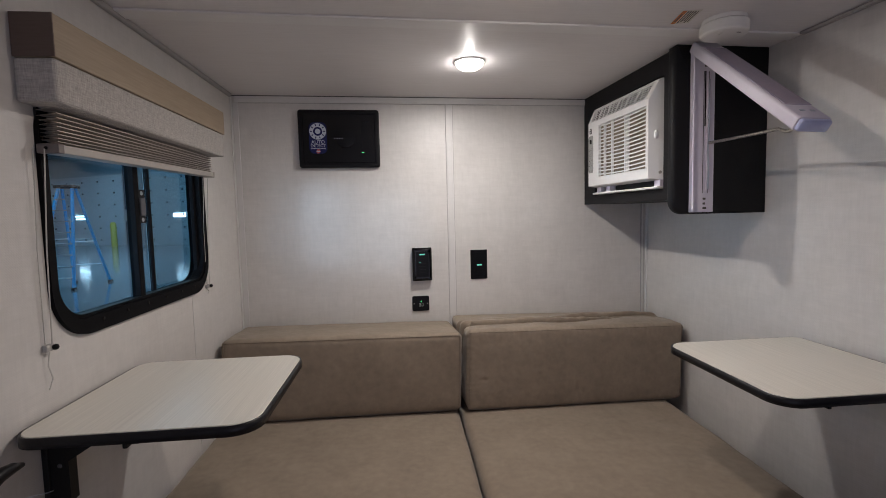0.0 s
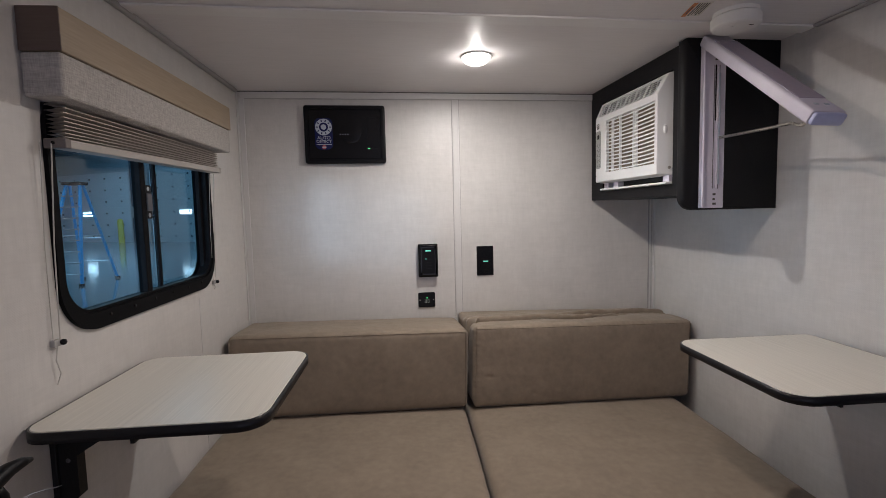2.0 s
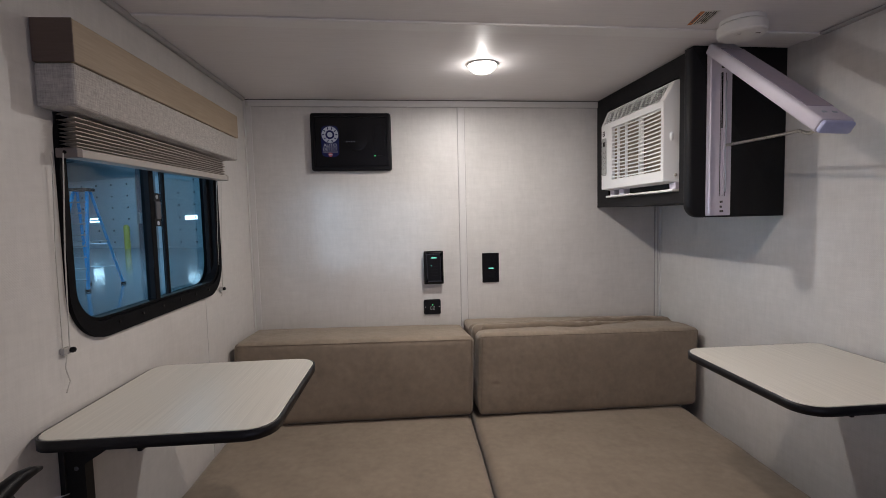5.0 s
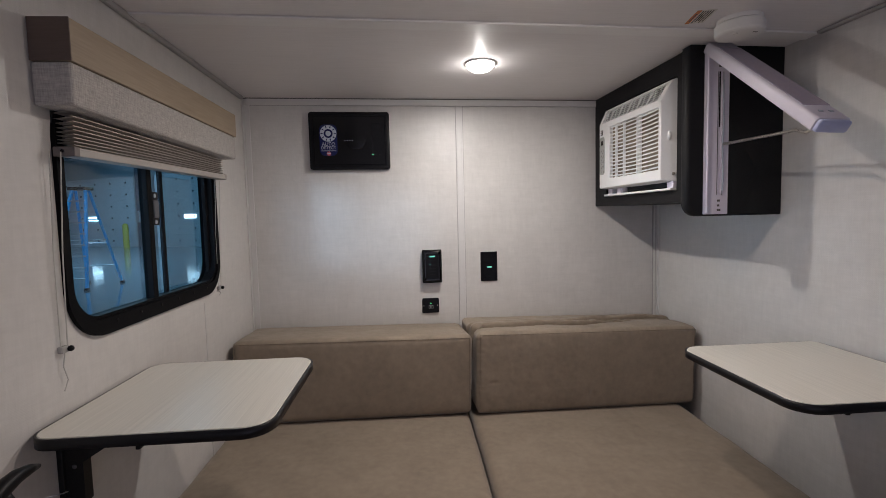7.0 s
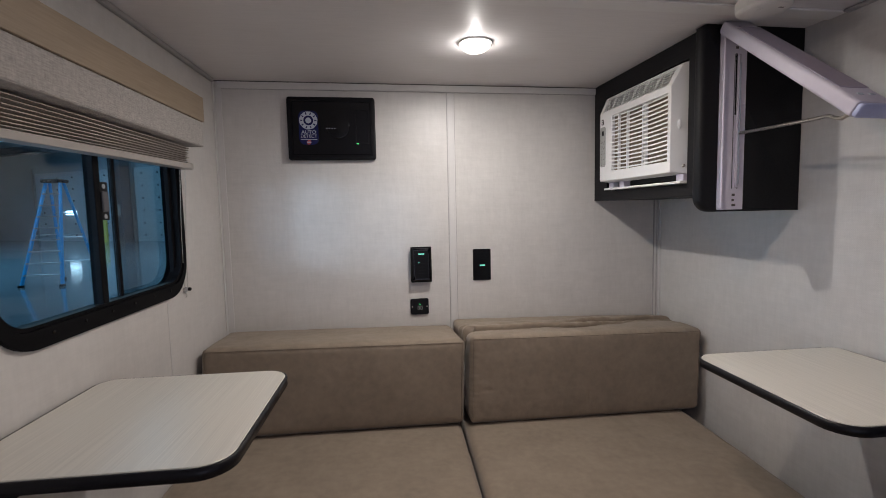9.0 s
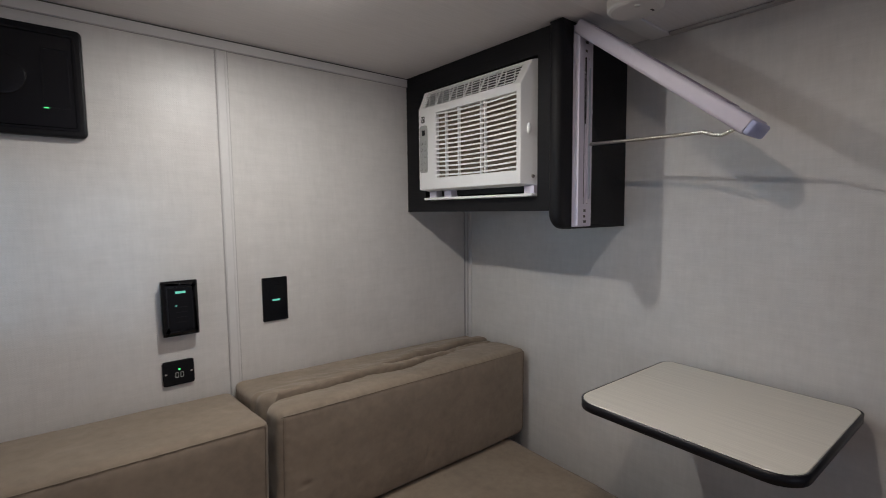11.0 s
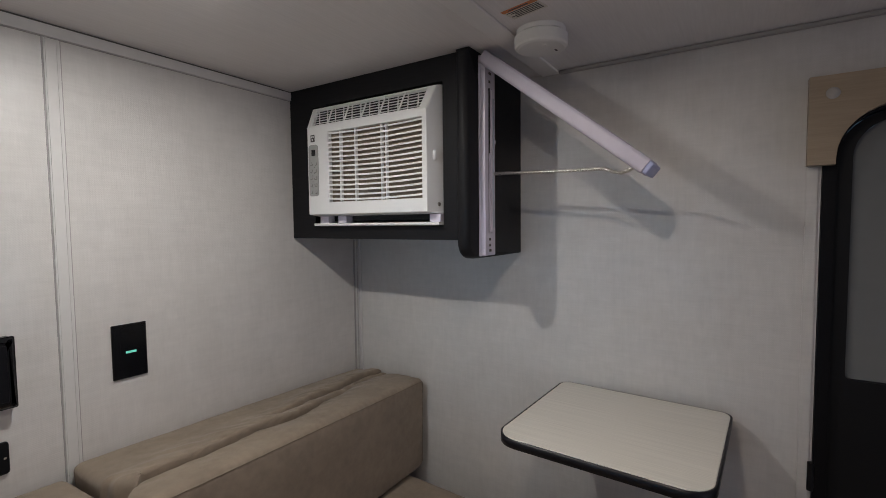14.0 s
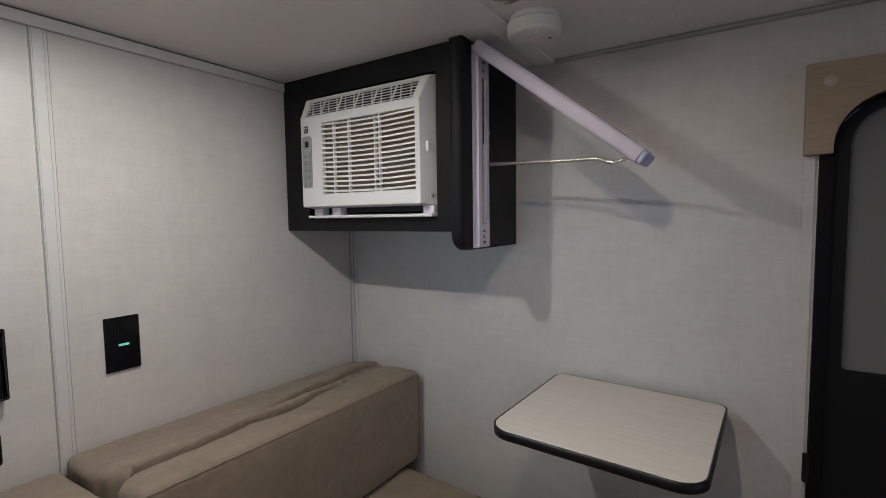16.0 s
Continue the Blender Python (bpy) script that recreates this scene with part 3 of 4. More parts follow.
for o, i, d in (((F0, F1, F2, F3), (g0, g1, g2, g3), (i0, i1, i2, i3)), ((F1, T1, T2, F2), (s0, s1, s2, s3), (k0, k1, k2, k3))):
    for a in range(4):
        b = (a + 1) % 4
        faces += [(o[a], o[b], i[b], i[a]), (i[a], i[b], d[b], d[a])]
shell = part("housing", quad_shell(faces), ACWHITE, ac)
bev = shell.modifiers.new("soft", "BEVEL")
bev.width, bev.segments, bev.limit_method, bev.angle_limit = 0.006, 4, "ANGLE", radians(25)
part("filter", box(XF + 0.0125, XF + 0.016, G[0] - 0.01, G[1] + 0.01, G[2] - 0.008, G[3] + 0.004), FILTER, ac, "brown filter mesh behind the louvres")
slat_mesh = None
for k in range(15):
    z = G[2] + (k + 0.5) * (G[3] - G[2]) / 15
    if slat_mesh is None:
        bmk = bmesh.new()
        rows = []
        for j in range(9):
            u = j / 8
            y = G[0] + (G[1] - G[0]) * u
            sag = -0.0042 * (0.5 - (2 * u - 1) ** 2)
            rows.append([bmk.verts.new((x, y, zz + sag)) for x, zz in ((XF + 0.0010, -0.0022), (XF + 0.0004, 0.0002), (XF + 0.0010, 0.0024), (XF + 0.0060, 0.0030), (XF + 0.0060, -0.0008))])
        for p, q in zip(rows, rows[1:]):
            for a in range(5):
                bmk.faces.new((p[a], p[(a + 1) % 5], q[(a + 1) % 5], q[a]))
        slat_mesh = finish(bmk, "slat", ACWHITE)
    ob = new("slat", slat_mesh)
    ob.parent, ob.location = ac, (0, 0, z)
for u, w in ((0.355, 0.0035), (0.405, 0.0035), (0.69, 0.0045), (0.865, 0.0045)):
    y = G[0] + (G[1] - G[0]) * u
    part("divider", box(XF + 0.0012, XF + 0.010, y - w / 2, y + w / 2, G[2], G[3]), ACWHITE, ac)
# top outlet: slanting fins behind a coarse grid
part("outlet_backing", quad_shell([tuple(on_slope(u, v, 0.0085) for u, v in ((0.05, 0.08), (0.05, 0.92), (0.96, 0.92), (0.96, 0.08)))]), DARK, ac, "dark air outlet")
for k in range(6):
    v = 0.10 + 0.80 * (k + 0.5) / 6
    part("slat", rod([on_slope(0.055, v, 0.001), on_slope(0.955, v, 0.001)], 0.0013, 6), ACWHITE, ac)
for k in range(1, 6):
    u = 0.06 + 0.89 * k / 6
    part("divider", rod([on_slope(u, 0.08, 0.0005), on_slope(u + 0.004, 0.92, 0.0005)], 0.0024, 6), ACWHITE, ac)
for k in range(12):
    u = 0.06 + 0.89 * (k + 0.2) / 12
    part("fin", rod([on_slope(u, 0.12, 0.005), on_slope(u + 0.045, 0.88, 0.005)], 0.0018, 6), ACWHITE, ac)
# keypad, badge, side clip, screw
TOY = Matrix(((0, 0, -1, 0), (-1, 0, 0, 0), (0, 1, 0, 0), (0, 0, 0, 1)))   # x -> -y, y -> z, z -> -x
pad = part("keypad", moved(slab(outline(0.037, 0.142, 0.009, 5), 0, 0.0016), Matrix.Translation((XF, 1.801, 1.413)) @ TOY), GREYPAD, ac, "grey control keypad with small buttons")
part("display", moved(slab(outline(0.014, 0.016, 0.001, 2), 0, 0.0022), Matrix.Translation((XF, 1.800, 1.462)) @ TOY), GLOSSBLACK, pad, "small dark display")
for dy in (-0.009, 0.009):
    for k in range(5):
        z = 1.432 - 0.0195 * k
        part("button_rim", moved(slab(outline(0.0078, 0.0102, 0.0037, 4), 0, 0.0019), Matrix.Translation((XF, 1.801 + dy, z - 0.0006)) @ TOY), INK, pad, "dark rim round a button")
        part("button", moved(slab(outline(0.0062, 0.0085, 0.003, 4), 0, 0.0026), Matrix.Translation((XF, 1.801 + dy, z)) @ TOY), GREYPAD, pad)
for k in range(9):
    part("marking", moved(slab(outline(0.0012, 0.004, 0.0004, 1), 0, 0.0021), Matrix.Translation((XF, 1.8005 + (-0.0035 if k % 2 else 0.0035), 1.43 - 0.008 * k)) @ TOY), INK, pad)
part("badge", moved(slab(outline(0.015, 0.019, 0.001, 2), 0, 0.0012), Matrix.Translation((XF, 1.803, 1.502)) @ TOY), INK, ac, "small dark square badge")
for a, b in ((-0.0035, 0.004), (0.0035, 0.004), (0.0, -0.004)):
    part("badge_mark", moved(slab(outline(0.0042, 0.0042, 0.0005, 1), 0, 0.0017), Matrix.Translation((XF, 1.803 + a, 1.502 + b)) @ TOY), ACWHITE, ac)
part("clip", moved(lathe([(0, 0.005), (0.006, 0.0045), (0.009, 0.0)], 18), Matrix.Translation((0.826, 1.4095, 1.425)) @ pose(0, 0, 0, 90, 0, -38) @ Matrix.Diagonal((0.7, 1.5, 1, 1))), ACWHITE, ac, smooth=True)
part("screw", moved(lathe([(0, 0.003), (0.004, 0.002), (0.005, 0)], 14), Matrix.Translation((0.838, 1.4065, 1.309)) @ pose(0, 0, 0, 90, 0, -38)), STEEL, ac, smooth=True)
part("chassis", box(0.858, 1.05, 1.392, 1.832, 1.272, 1.585), DARK, ac, "dark chassis inside the cabinet")
part("drip_tray", box(0.822, 0.862, 1.3975, 1.826, 1.2585, 1.266, 0.002), ACWHITE, ac, "white metal tray lip under the unit")
for y in (1.410, 1.79, 1.72):
    part("foot", box(0.834, 0.86, y - 0.010, y + 0.022, 1.2662, 1.2858, 0.001), LILAC, ac)

# ---- swing-out lamp bar on the cabinet's end panel ----
fx = thing("swing_out_lamp", "lilac-white lamp bar propped open on a steel rod", "lamp")
YE = 1.3145
base_bm = moved(slab([(x + 0.905, z + 1.417) for x, z in outline(0.074, 0.468, 0.002, 2)], -YE, -YE + 0.007, 0.001, 1), Matrix(((1, 0, 0, 0), (0, 0, -1, 0), (0, 1, 0, 0), (0, 0, 0, 1))))
back = part("base_plate", base_bm, LILAC, fx, "lilac-white base plate")
part("side_flange", box(0.868, 0.873, YE - 0.018, YE - 0.0072, 1.186, 1.650, 0.001), LILAC, back)
part("inner_rib", box(0.913, 0.918, YE - 0.013, YE - 0.0072, 1.24, 1.58, 0.001), LILAC, back)
part("wire", rod([(0.9185 + 0.0012 * math.sin(k * 0.9), YE - 0.014, 1.25 + 0.31 * k / 14) for k in range(15)], 0.0022, 6), STICKERWHITE, back, "thin white wire", True)
for x in (0.9065, 0.9225):
    part("slot_edge", box(x - 0.0009, x + 0.0009, YE - 0.0078, YE - 0.0071, 1.238, 1.584), DARKGREY, back, "thin dark slot edge")
part("slot", box(0.9095, 0.9130, YE - 0.0079, YE - 0.0070, 1.43, 1.585), BLACK, back, "narrow dark slot")
part("bracket_tab", box(0.918, 0.936, YE - 0.012, YE - 0.0072, 1.455, 1.464, 0.001), LILAC, back)
for z, w in ((1.195, 0.011), (1.208, 0.007), (1.222, 0.009), (1.60, 0.008), (1.62, 0.012), (1.634, 0.006)):
    part("marking", box(0.908, 0.908 + w, YE - 0.0079, YE - 0.0071, z - 0.003, z + 0.003), INK, back)
# the bar: from the hinge at the top to the free end
hinge, tip = Vector((0.8985, 1.292, 1.638)), Vector((0.880, 0.945, 1.365))
along = (tip - hinge)
length = along.length
zdir = along.normalized()
xdir = (Vector((1, 0, 0)) - zdir * zdir.x).normalized()
ydir = zdir.cross(xdir)                              # out of the bar's upper face
BAR = Matrix((( xdir.x, ydir.x, zdir.x, hinge.x), (xdir.y, ydir.y, zdir.y, hinge.y), (xdir.z, ydir.z, zdir.z, hinge.z), (0, 0, 0, 1)))
arm = part("lamp_bar", moved(slab(outline(0.078, 0.031, 0.008, 5), -0.012, length, 0.001, 1), BAR), LILAC, fx, "lilac-white enamelled bar", True)
SIGN = 1 if ydir.y < 0 else -1
part("lens", moved(box(-0.030, 0.034, SIGN * 0.0130, SIGN * 0.0170, 0.03, length - 0.06, 0.001), BAR), LILACLENS, arm, "dull lilac lens strip")
part("end_cap", moved(slab(outline(0.072, 0.026, 0.006, 4), length - 0.001, length + 0.010, 0.002, 1), BAR), LILACDARK, arm, "bluish end cap", True)
for a in (-0.014, 0.010):
    part("slot", moved(box(a, a + 0.010, SIGN * 0.0150, SIGN * 0.0168, length - 0.035, length - 0.029), BAR), STICKERWHITE, arm)
part("prop_rod", rod([(0.921, YE - 0.004, 1.382), (0.915, 1.24, 1.379), (0.898, 1.10, 1.3735), (0.886, 1.032, 1.3715), (0.881, 1.012, 1.363), (0.877, 0.996, 1.3595), (0.873, 0.978, 1.365), (0.872, 0.962, 1.374)], 0.0041, 8), STEEL, fx, "bent steel prop rod", True)

# ---- smoke alarm and warning label on the ceiling ----
sm = thing("smoke_alarm", "round white smoke alarm on the ceiling", "smoke alarm", pose(0.838, 1.150, TOP))
part("mount", lathe([(0.0, 0), (0.050, 0), (0.050, -0.0095), (0.046, -0.0100), (0.046, -0.0118)], 48), SMOKEWHITE, sm, smooth=False)
part("body", lathe([(0.0460, -0.0118), (0.0530, -0.0120), (0.0545, -0.0140), (0.0540, -0.0330), (0.0515, -0.0370), (0.0460, -0.0390), (0.0, -0.0395)], 72), SMOKEWHITE, sm, smooth=False)
part("test_button", moved(lathe([(0.006, -0.0370), (0.006, -0.0405), (0.0, -0.0408)], 20), pose(-0.024, -0.016, 0)), SMOKEWHITE, sm, smooth=True)
part("vent_slots", box(0.014, 0.026, -0.028, -0.0235, -0.0392, -0.0370), INK, sm, "dark vent slots")
lb = thing("warning_label", "small paper warning label with an orange band on the ceiling", "label", pose(0.7265, 1.1425, TOP - 0.0006, 0, 0, -13))
part("paper", box(-0.020, 0.024, -0.038, 0.038, -0.0004, 0.0004), PAPER, lb)
part("band", box(-0.020, -0.010, -0.038, 0.038, -0.0009, -0.0004), ORANGE, lb, "orange band")
part("text_bar", box(-0.0168, -0.0132, -0.020, 0.024, -0.0012, -0.0009), INK, lb)
for k in range(5):
    part("text_bar", box(-0.0065 + 0.0056 * k, -0.0040 + 0.0056 * k, -0.034, 0.034 - 0.006 * (k % 3), -0.0009, -0.0004), INK, lb)

# ---- control panel and wall plates on the back wall ----
TOB = Matrix(((1, 0, 0, 0), (0, 0, -1, 0), (0, 1, 0, 0), (0, 0, 0, 1)))   # x -> x, y -> z, z -> -y


def on_back(x, z, out=0.0):
    return Matrix.Translation((x, BACK - out, z)) @ TOB


pn = thing("control_panel", "black plastic power control panel with a blue sticker on the wall", "control panel", on_back(-0.164, 1.4955))
part("housing", slab(outline(0.306, 0.220, 0.010, 5), 0.0, 0.022, 0.005, 3), BLACK, pn, smooth=False)
part("cover_frame", ring(outline(0.280, 0.194, 0.004, 3), outline(0.272, 0.186, 0.003, 3), 0.0215, 0.0245), GLOSSBLACK, pn)
cv = part("cover", slab(outline(0.270, 0.184, 0.003, 3), 0.0215, 0.0240, 0.001, 1), GLOSSBLACK, pn, "glossy black cover")
part("dial", moved(lathe([(0.040, 0.0238), (0.040, 0.0252), (0.037, 0.0256), (0.0, 0.0256)], 40), pose(0.022, 0.004, 0)), GLOSSBLACK, cv, smooth=True)
for k in range(4):
    part("marking", moved(box(-0.002, 0.002, -0.0012, 0.0012, 0.0240, 0.0260), pose(-0.018 + 0.0095 * k, 0.0, 0)), STICKERWHITE, cv)
part("breaker_slot", moved(ring(outline(0.044, 0.118, 0.003, 3), outline(0.040, 0.114, 0.002, 3), 0.0238, 0.0250), pose(0.106, 0.006, 0)), BLACK, cv)
part("status_light", moved(box(-0.004, 0.004, -0.001, 0.001, 0.0240, 0.0248), pose(0.088, -0.054, 0)), GREENDOT, cv, "small green status light")
stk = part("sticker", moved(slab(outline(0.066, 0.118, 0.02, 6), 0.0240, 0.0244), pose(-0.080, 0.002, 0)), STICKERBLUE, pn, "blue and white sticker")
part("sticker_ring", moved(ring([(0.031 * math.cos(a * math.pi / 16), 0.031 * math.sin(a * math.pi / 16)) for a in range(32)], [(0.017 * math.cos(a * math.pi / 16), 0.017 * math.sin(a * math.pi / 16)) for a in range(32)], 0.0244, 0.0247), pose(-0.080, 0.027, 0)), STICKERWHITE, stk)
for k in range(10):
    a = 2 * math.pi * k / 10
    part("ring_mark", moved(box(-0.002, 0.002, -0.004, 0.004, 0.0246, 0.0249), pose(-0.080 + 0.0245 * math.cos(a), 0.027 + 0.0245 * math.sin(a), 0, 0, 0, math.degrees(a) - 90)), STICKERBLUE, stk)
part("sticker_dot", moved(lathe([(0.010, 0.0244), (0.010, 0.0247), (0.0, 0.0247)], 20), pose(-0.080, 0.027, 0)), STICKERWHITE, stk)
words("AUTO", 0.018, pose(-0.080, -0.019, 0.0247), STICKERWHITE, stk, "word")
words("DETECT", 0.0155, pose(-0.080, -0.0325, 0.0247), STICKERWHITE, stk, "word")
part("text_bar", moved(box(-0.028, 0.028, -0.001, 0.001, 0.0244, 0.0247), pose(-0.080, -0.0385, 0)), STICKERWHITE, stk)
part("emblem", moved(lathe([(0.0085, 0.0244), (0.0085, 0.0247), (0.0, 0.0247)], 6), pose(-0.080, -0.0485, 0)), STICKERRED, stk)
part("emblem_bar", moved(box(-0.007, 0.007, -0.0022, 0.0022, 0.0246, 0.0249), pose(-0.080, -0.0485, 0)), STICKERWHITE, stk)

ks = thing("wall_switch", "raised black switch plate with a lit green marker", "switch", on_back(0.142, 0.9975, 0.014))
part("back_box", slab(outline(0.074, 0.129, 0.003, 3), -0.014, 0.0), BLACK, ks, "black box behind the plate")
part("plate", slab(outline(0.078, 0.133, 0.003, 3), 0, 0.016, 0.010, 3), GLOSSBLACK, ks)
part("face", slab(outline(0.052, 0.104, 0.002, 2), 0.0158, 0.0180, 0.001, 1), BLACK, ks)
part("green_marker", moved(box(-0.011, 0.011, -0.0028, 0.0028, 0.0178, 0.0186), pose(0.0, 0.040, 0)), GREENLED, ks, "lit green marker")
part("green_dot", moved(box(-0.0022, 0.0022, -0.0015, 0.0015, 0.0178, 0.0186), pose(-0.010, 0.008, 0)), GREENLED, ks)
for k in range(4):
    part("marking", moved(box(-0.012, 0.012, -0.0008, 0.0008, 0.0178, 0.0183), pose(0.002, 0.004 - 0.012 * k, 0)), STEELBLACK, ks)
for y in (0.058, -0.058):
    part("screw", moved(lathe([(0.0025, 0.0155), (0.0025, 0.0172), (0.0, 0.0174)], 10), pose(0, y, 0)), BLACK, ks)

sw = thing("wall_switch", "flat black switch plate with a lit green marker", "switch", on_back(0.379, 0.986))
part("plate", slab(outline(0.070, 0.121, 0.002, 2), 0, 0.005, 0.0015, 1), GLOSSBLACK, sw)
part("rocker", slab(outline(0.040, 0.090, 0.002, 2), 0.0048, 0.0060, 0.0006, 1), GLOSSBLACK, sw)
part("green_marker", moved(box(-0.0105, 0.0105, -0.0026, 0.0026, 0.0064, 0.0071), pose(0.001, -0.002, 0)), GREENLED, sw, "lit green marker")

us = thing("usb_socket", "small black socket plate with a green light", "socket", on_back(0.134, 0.8355))
part("plate", slab(outline(0.069, 0.061, 0.006, 4), 0, 0.007, 0.002, 2), BLACK, us)
part("green_dot", moved(lathe([(0.0026, 0.0068), (0.0026, 0.0080), (0.0, 0.0082)], 12), pose(0.001, 0.009, 0)), GREENDOT, us)
for x in (-0.0055, 0.0055):
    part("port", moved(ring(outline(0.007, 0.013, 0.001, 2), outline(0.0045, 0.0105, 0.0008, 2), 0.0066, 0.0079), pose(x + 0.001, -0.005, 0)), GREYPAD, us, "small pale port surround")
for x in (-0.028, 0.028):
    part("screw", moved(lathe([(0.0022, 0.0068), (0.0022, 0.0076), (0.0, 0.0077)], 10), pose(x, 0, 0)), STEEL, us)

# ---- window in the left wall ----

def on_left(y, z, out=0.0):
    return LEFT @ Matrix.Translation((out, y, z)) @ TOL


wn = thing("window_1", "black-framed sliding camper window with rounded corners", "window", on_left(*WC), kind="structure")
inner = [(x, y) for x, y in outline(WW - 0.004, WH - 0.040, 0.066, 10)]
part("window_frame", ring(outline(WW + 0.026, WH + 0.026, 0.098, 10), inner, -0.002, 0.008), FRAME, wn, "black inner frame", False)
part("window_frame", ring(outline(WW - 0.0045, WH - 0.004, 0.086, 10), [(x * 0.985, y + 0.003) for x, y in inner], -0.040, -0.0022), FRAME, wn)
part("window_frame", ring([(x * 0.994, y * 0.996) for x, y in inner], [(x * 0.975, y * 0.985 + 0.004) for x, y in inner], -0.014, 0.0035), FRAME, wn, "black inner step of the frame")
part("sill_track", box(-WW / 2 + 0.05, WW / 2 - 0.05, -WH / 2 + 0.014, -WH / 2 + 0.022, -0.040, 0.002), FRAME, wn)
part("stile", box(-0.046, -0.026, -WH / 2 + 0.014, WH / 2 - 0.016, -0.020, 0.002, 0.002), FRAME, wn)
part("stile", box(0.054, 0.064, -WH / 2 + 0.014, WH / 2 - 0.016, -0.030, -0.018, 0.002), FRAME, wn)
part("jamb", box(WW / 2 - 0.020, WW / 2 - 0.0065, -WH / 2 + 0.03, WH / 2 - 0.03, -0.0240, -0.012, 0.002), FRAME, wn)
lk = part("latch", box(-0.032, -0.002, -0.022, 0.058, -0.012, 0.002, 0.002), BLACK, wn, "black latch with a grey slider")
part("slider", box(-0.027, -0.007, -0.004, 0.038, 0.001, 0.006, 0.002), DARKGREY, lk)
for y in (-0.014, 0.049):
    part("screw", moved(lathe([(0.005, 0.001), (0.005, 0.003), (0.0, 0.0036)], 14), pose(-0.017, y, 0)), ALU, lk)
for x0, x1, z in ((-WW / 2 + 0.006, -0.030, -0.010), (0.058, WW / 2 - 0.006, -0.027), (-0.0255, 0.0535, -0.025)):
    p = part("pane", box(x0, x1, -WH / 2 + 0.014, WH / 2 - 0.014, z - 0.0015, z + 0.0015), GLASS if x0 < 0 else SCREENGLASS, wn, "tinted glass pane")
    p.visible_shadow = False
for k in range(6):
    part("screw", moved(lathe([(0.0032, 0.008), (0.0032, 0.0092), (0.0, 0.0098)], 10), pose(-0.20 + 0.085 * k, -WH / 2 + 0.008, 0)), GLOSSBLACK, wn)

# valance over the window
vl = thing("window_valance", "window valance of pale oak board over grey woven fabric", "valance", LEFT)
part("wood_board", box(0.0, 0.066, -1.006, -0.274, 1.466, 1.536, 0.002), WOOD, vl, "pale oak-print board")
part("board_end", box(0.001, 0.0665, -1.0085, -1.0062, 1.466, 1.536, 0.0008), VALEND, vl, "brown oak end")
part("fabric_band", box(0.0, 0.064, -1.0075, -0.280, 1.394, 1.4655, 0.006, 3), FABRIC, vl, "grey woven fabric band")

# pleated shade, drawn up
sh = thing("pleated_shade", "taupe pleated window shade drawn up under the valance", "window shade", LEFT)
bm = bmesh.new()
rows = []
for k in range(19):
    w = 0.005 if k % 2 else 0.037
    for tip in ((0.0,) if k % 2 else (0.0008, -0.0008)):
        rows.append([bm.verts.new((w + 0.001 * math.sin(k * 3.1), y, 1.396 + tip - (0.054 - 0.0195 * (y + 0.318)) * (k / 18) ** 0.8 - 0.0003 * math.sin(y * 9 + k * 1.7))) for y in (-0.972, -0.80, -0.62, -0.45, -0.318)])
for p, q in zip(rows, rows[1:]):
    for a in range(4):
        bm.faces.new((p[a], p[a + 1], q[a + 1], q[a]))
# flat dark strip painted as shadow behind the pleats; covers the window's top
part("headrail", box(0.0005, 0.0025, -0.972, -0.308, 1.337, 1.3938), DARK, sh, "dark strip that paints the shadow behind the pleats")
ob = part("pleats", bm, PLEAT, sh, "taupe pleated cloth")
so = ob.modifiers.new("thick", "SOLIDIFY")
so.thickness = 0.0006
def shear_rail(b):
    for v in b.verts:
        v.co.z += 0.013 * ((v.co.y + 0.98) / 0.65 - 1)
    return b
part("bottom_rail", shear_rail(box(0.006, 0.0395, -0.968, -0.308, 1.3285, 1.3435, 0.002)), RAIL, sh, "taupe bottom rail")
part("rail_end", shear_rail(box(0.004, 0.0405, -0.978, -0.964, 1.328, 1.3445, 0.0015)), RAILEND, sh, "dark brown rail end cap")
part("rail_end", shear_rail(box(0.004, 0.0405, -0.316, -0.304, 1.328, 1.3445, 0.0015)), RAIL, sh)
part("screw", moved(lathe([(0.003, 0), (0.003, 0.0012), (0, 0.0014)], 10), pose(0.020, -0.978, 1.324, 90, 0, 0)), BLACK, sh)


def hold_down(y, top, low, tail):
    c = thing("shade_cord", "thin shade cord held by a small clip on the wall", "cord", LEFT, group="shade cords")
    part("cord", rod([(0.020, y + 0.004, top), (0.012, y + 0.001, (top + low) / 2), (0.008, y, low)], 0.0011, 6), CORD, c)
    part("cord", rod([(0.012, y - 0.010, top), (0.006, y - 0.012, (top + low) / 2), (0.004, y - 0.010, low)], 0.0008, 6), CORD, c)
    part("clip", box(0.0, 0.009, y - 0.014, y + 0.004, low - 0.006, low + 0.006, 0.002), CLEARPLASTIC, c, "clear plastic clip")
    part("bead", moved(lathe([(0, -0.0055), (0.004, -0.004), (0.0055, 0), (0.004, 0.004), (0, 0.0055)], 14), pose(0.012, y + 0.002, low)), BLACK, c, "black bead", True)
    part("cord_tail", rod([(0.008, y - 0.006, low), (0.006, y - 0.010, low - tail * 0.4), (0.007, y - 0.003, low - tail * 0.75), (0.006, y - 0.012, low - tail)], 0.0010, 6), CORD, c)


hold_down(-0.986, 1.322, 0.981, 0.072)
hold_down(-0.318, 1.325, 0.987, 0.022)

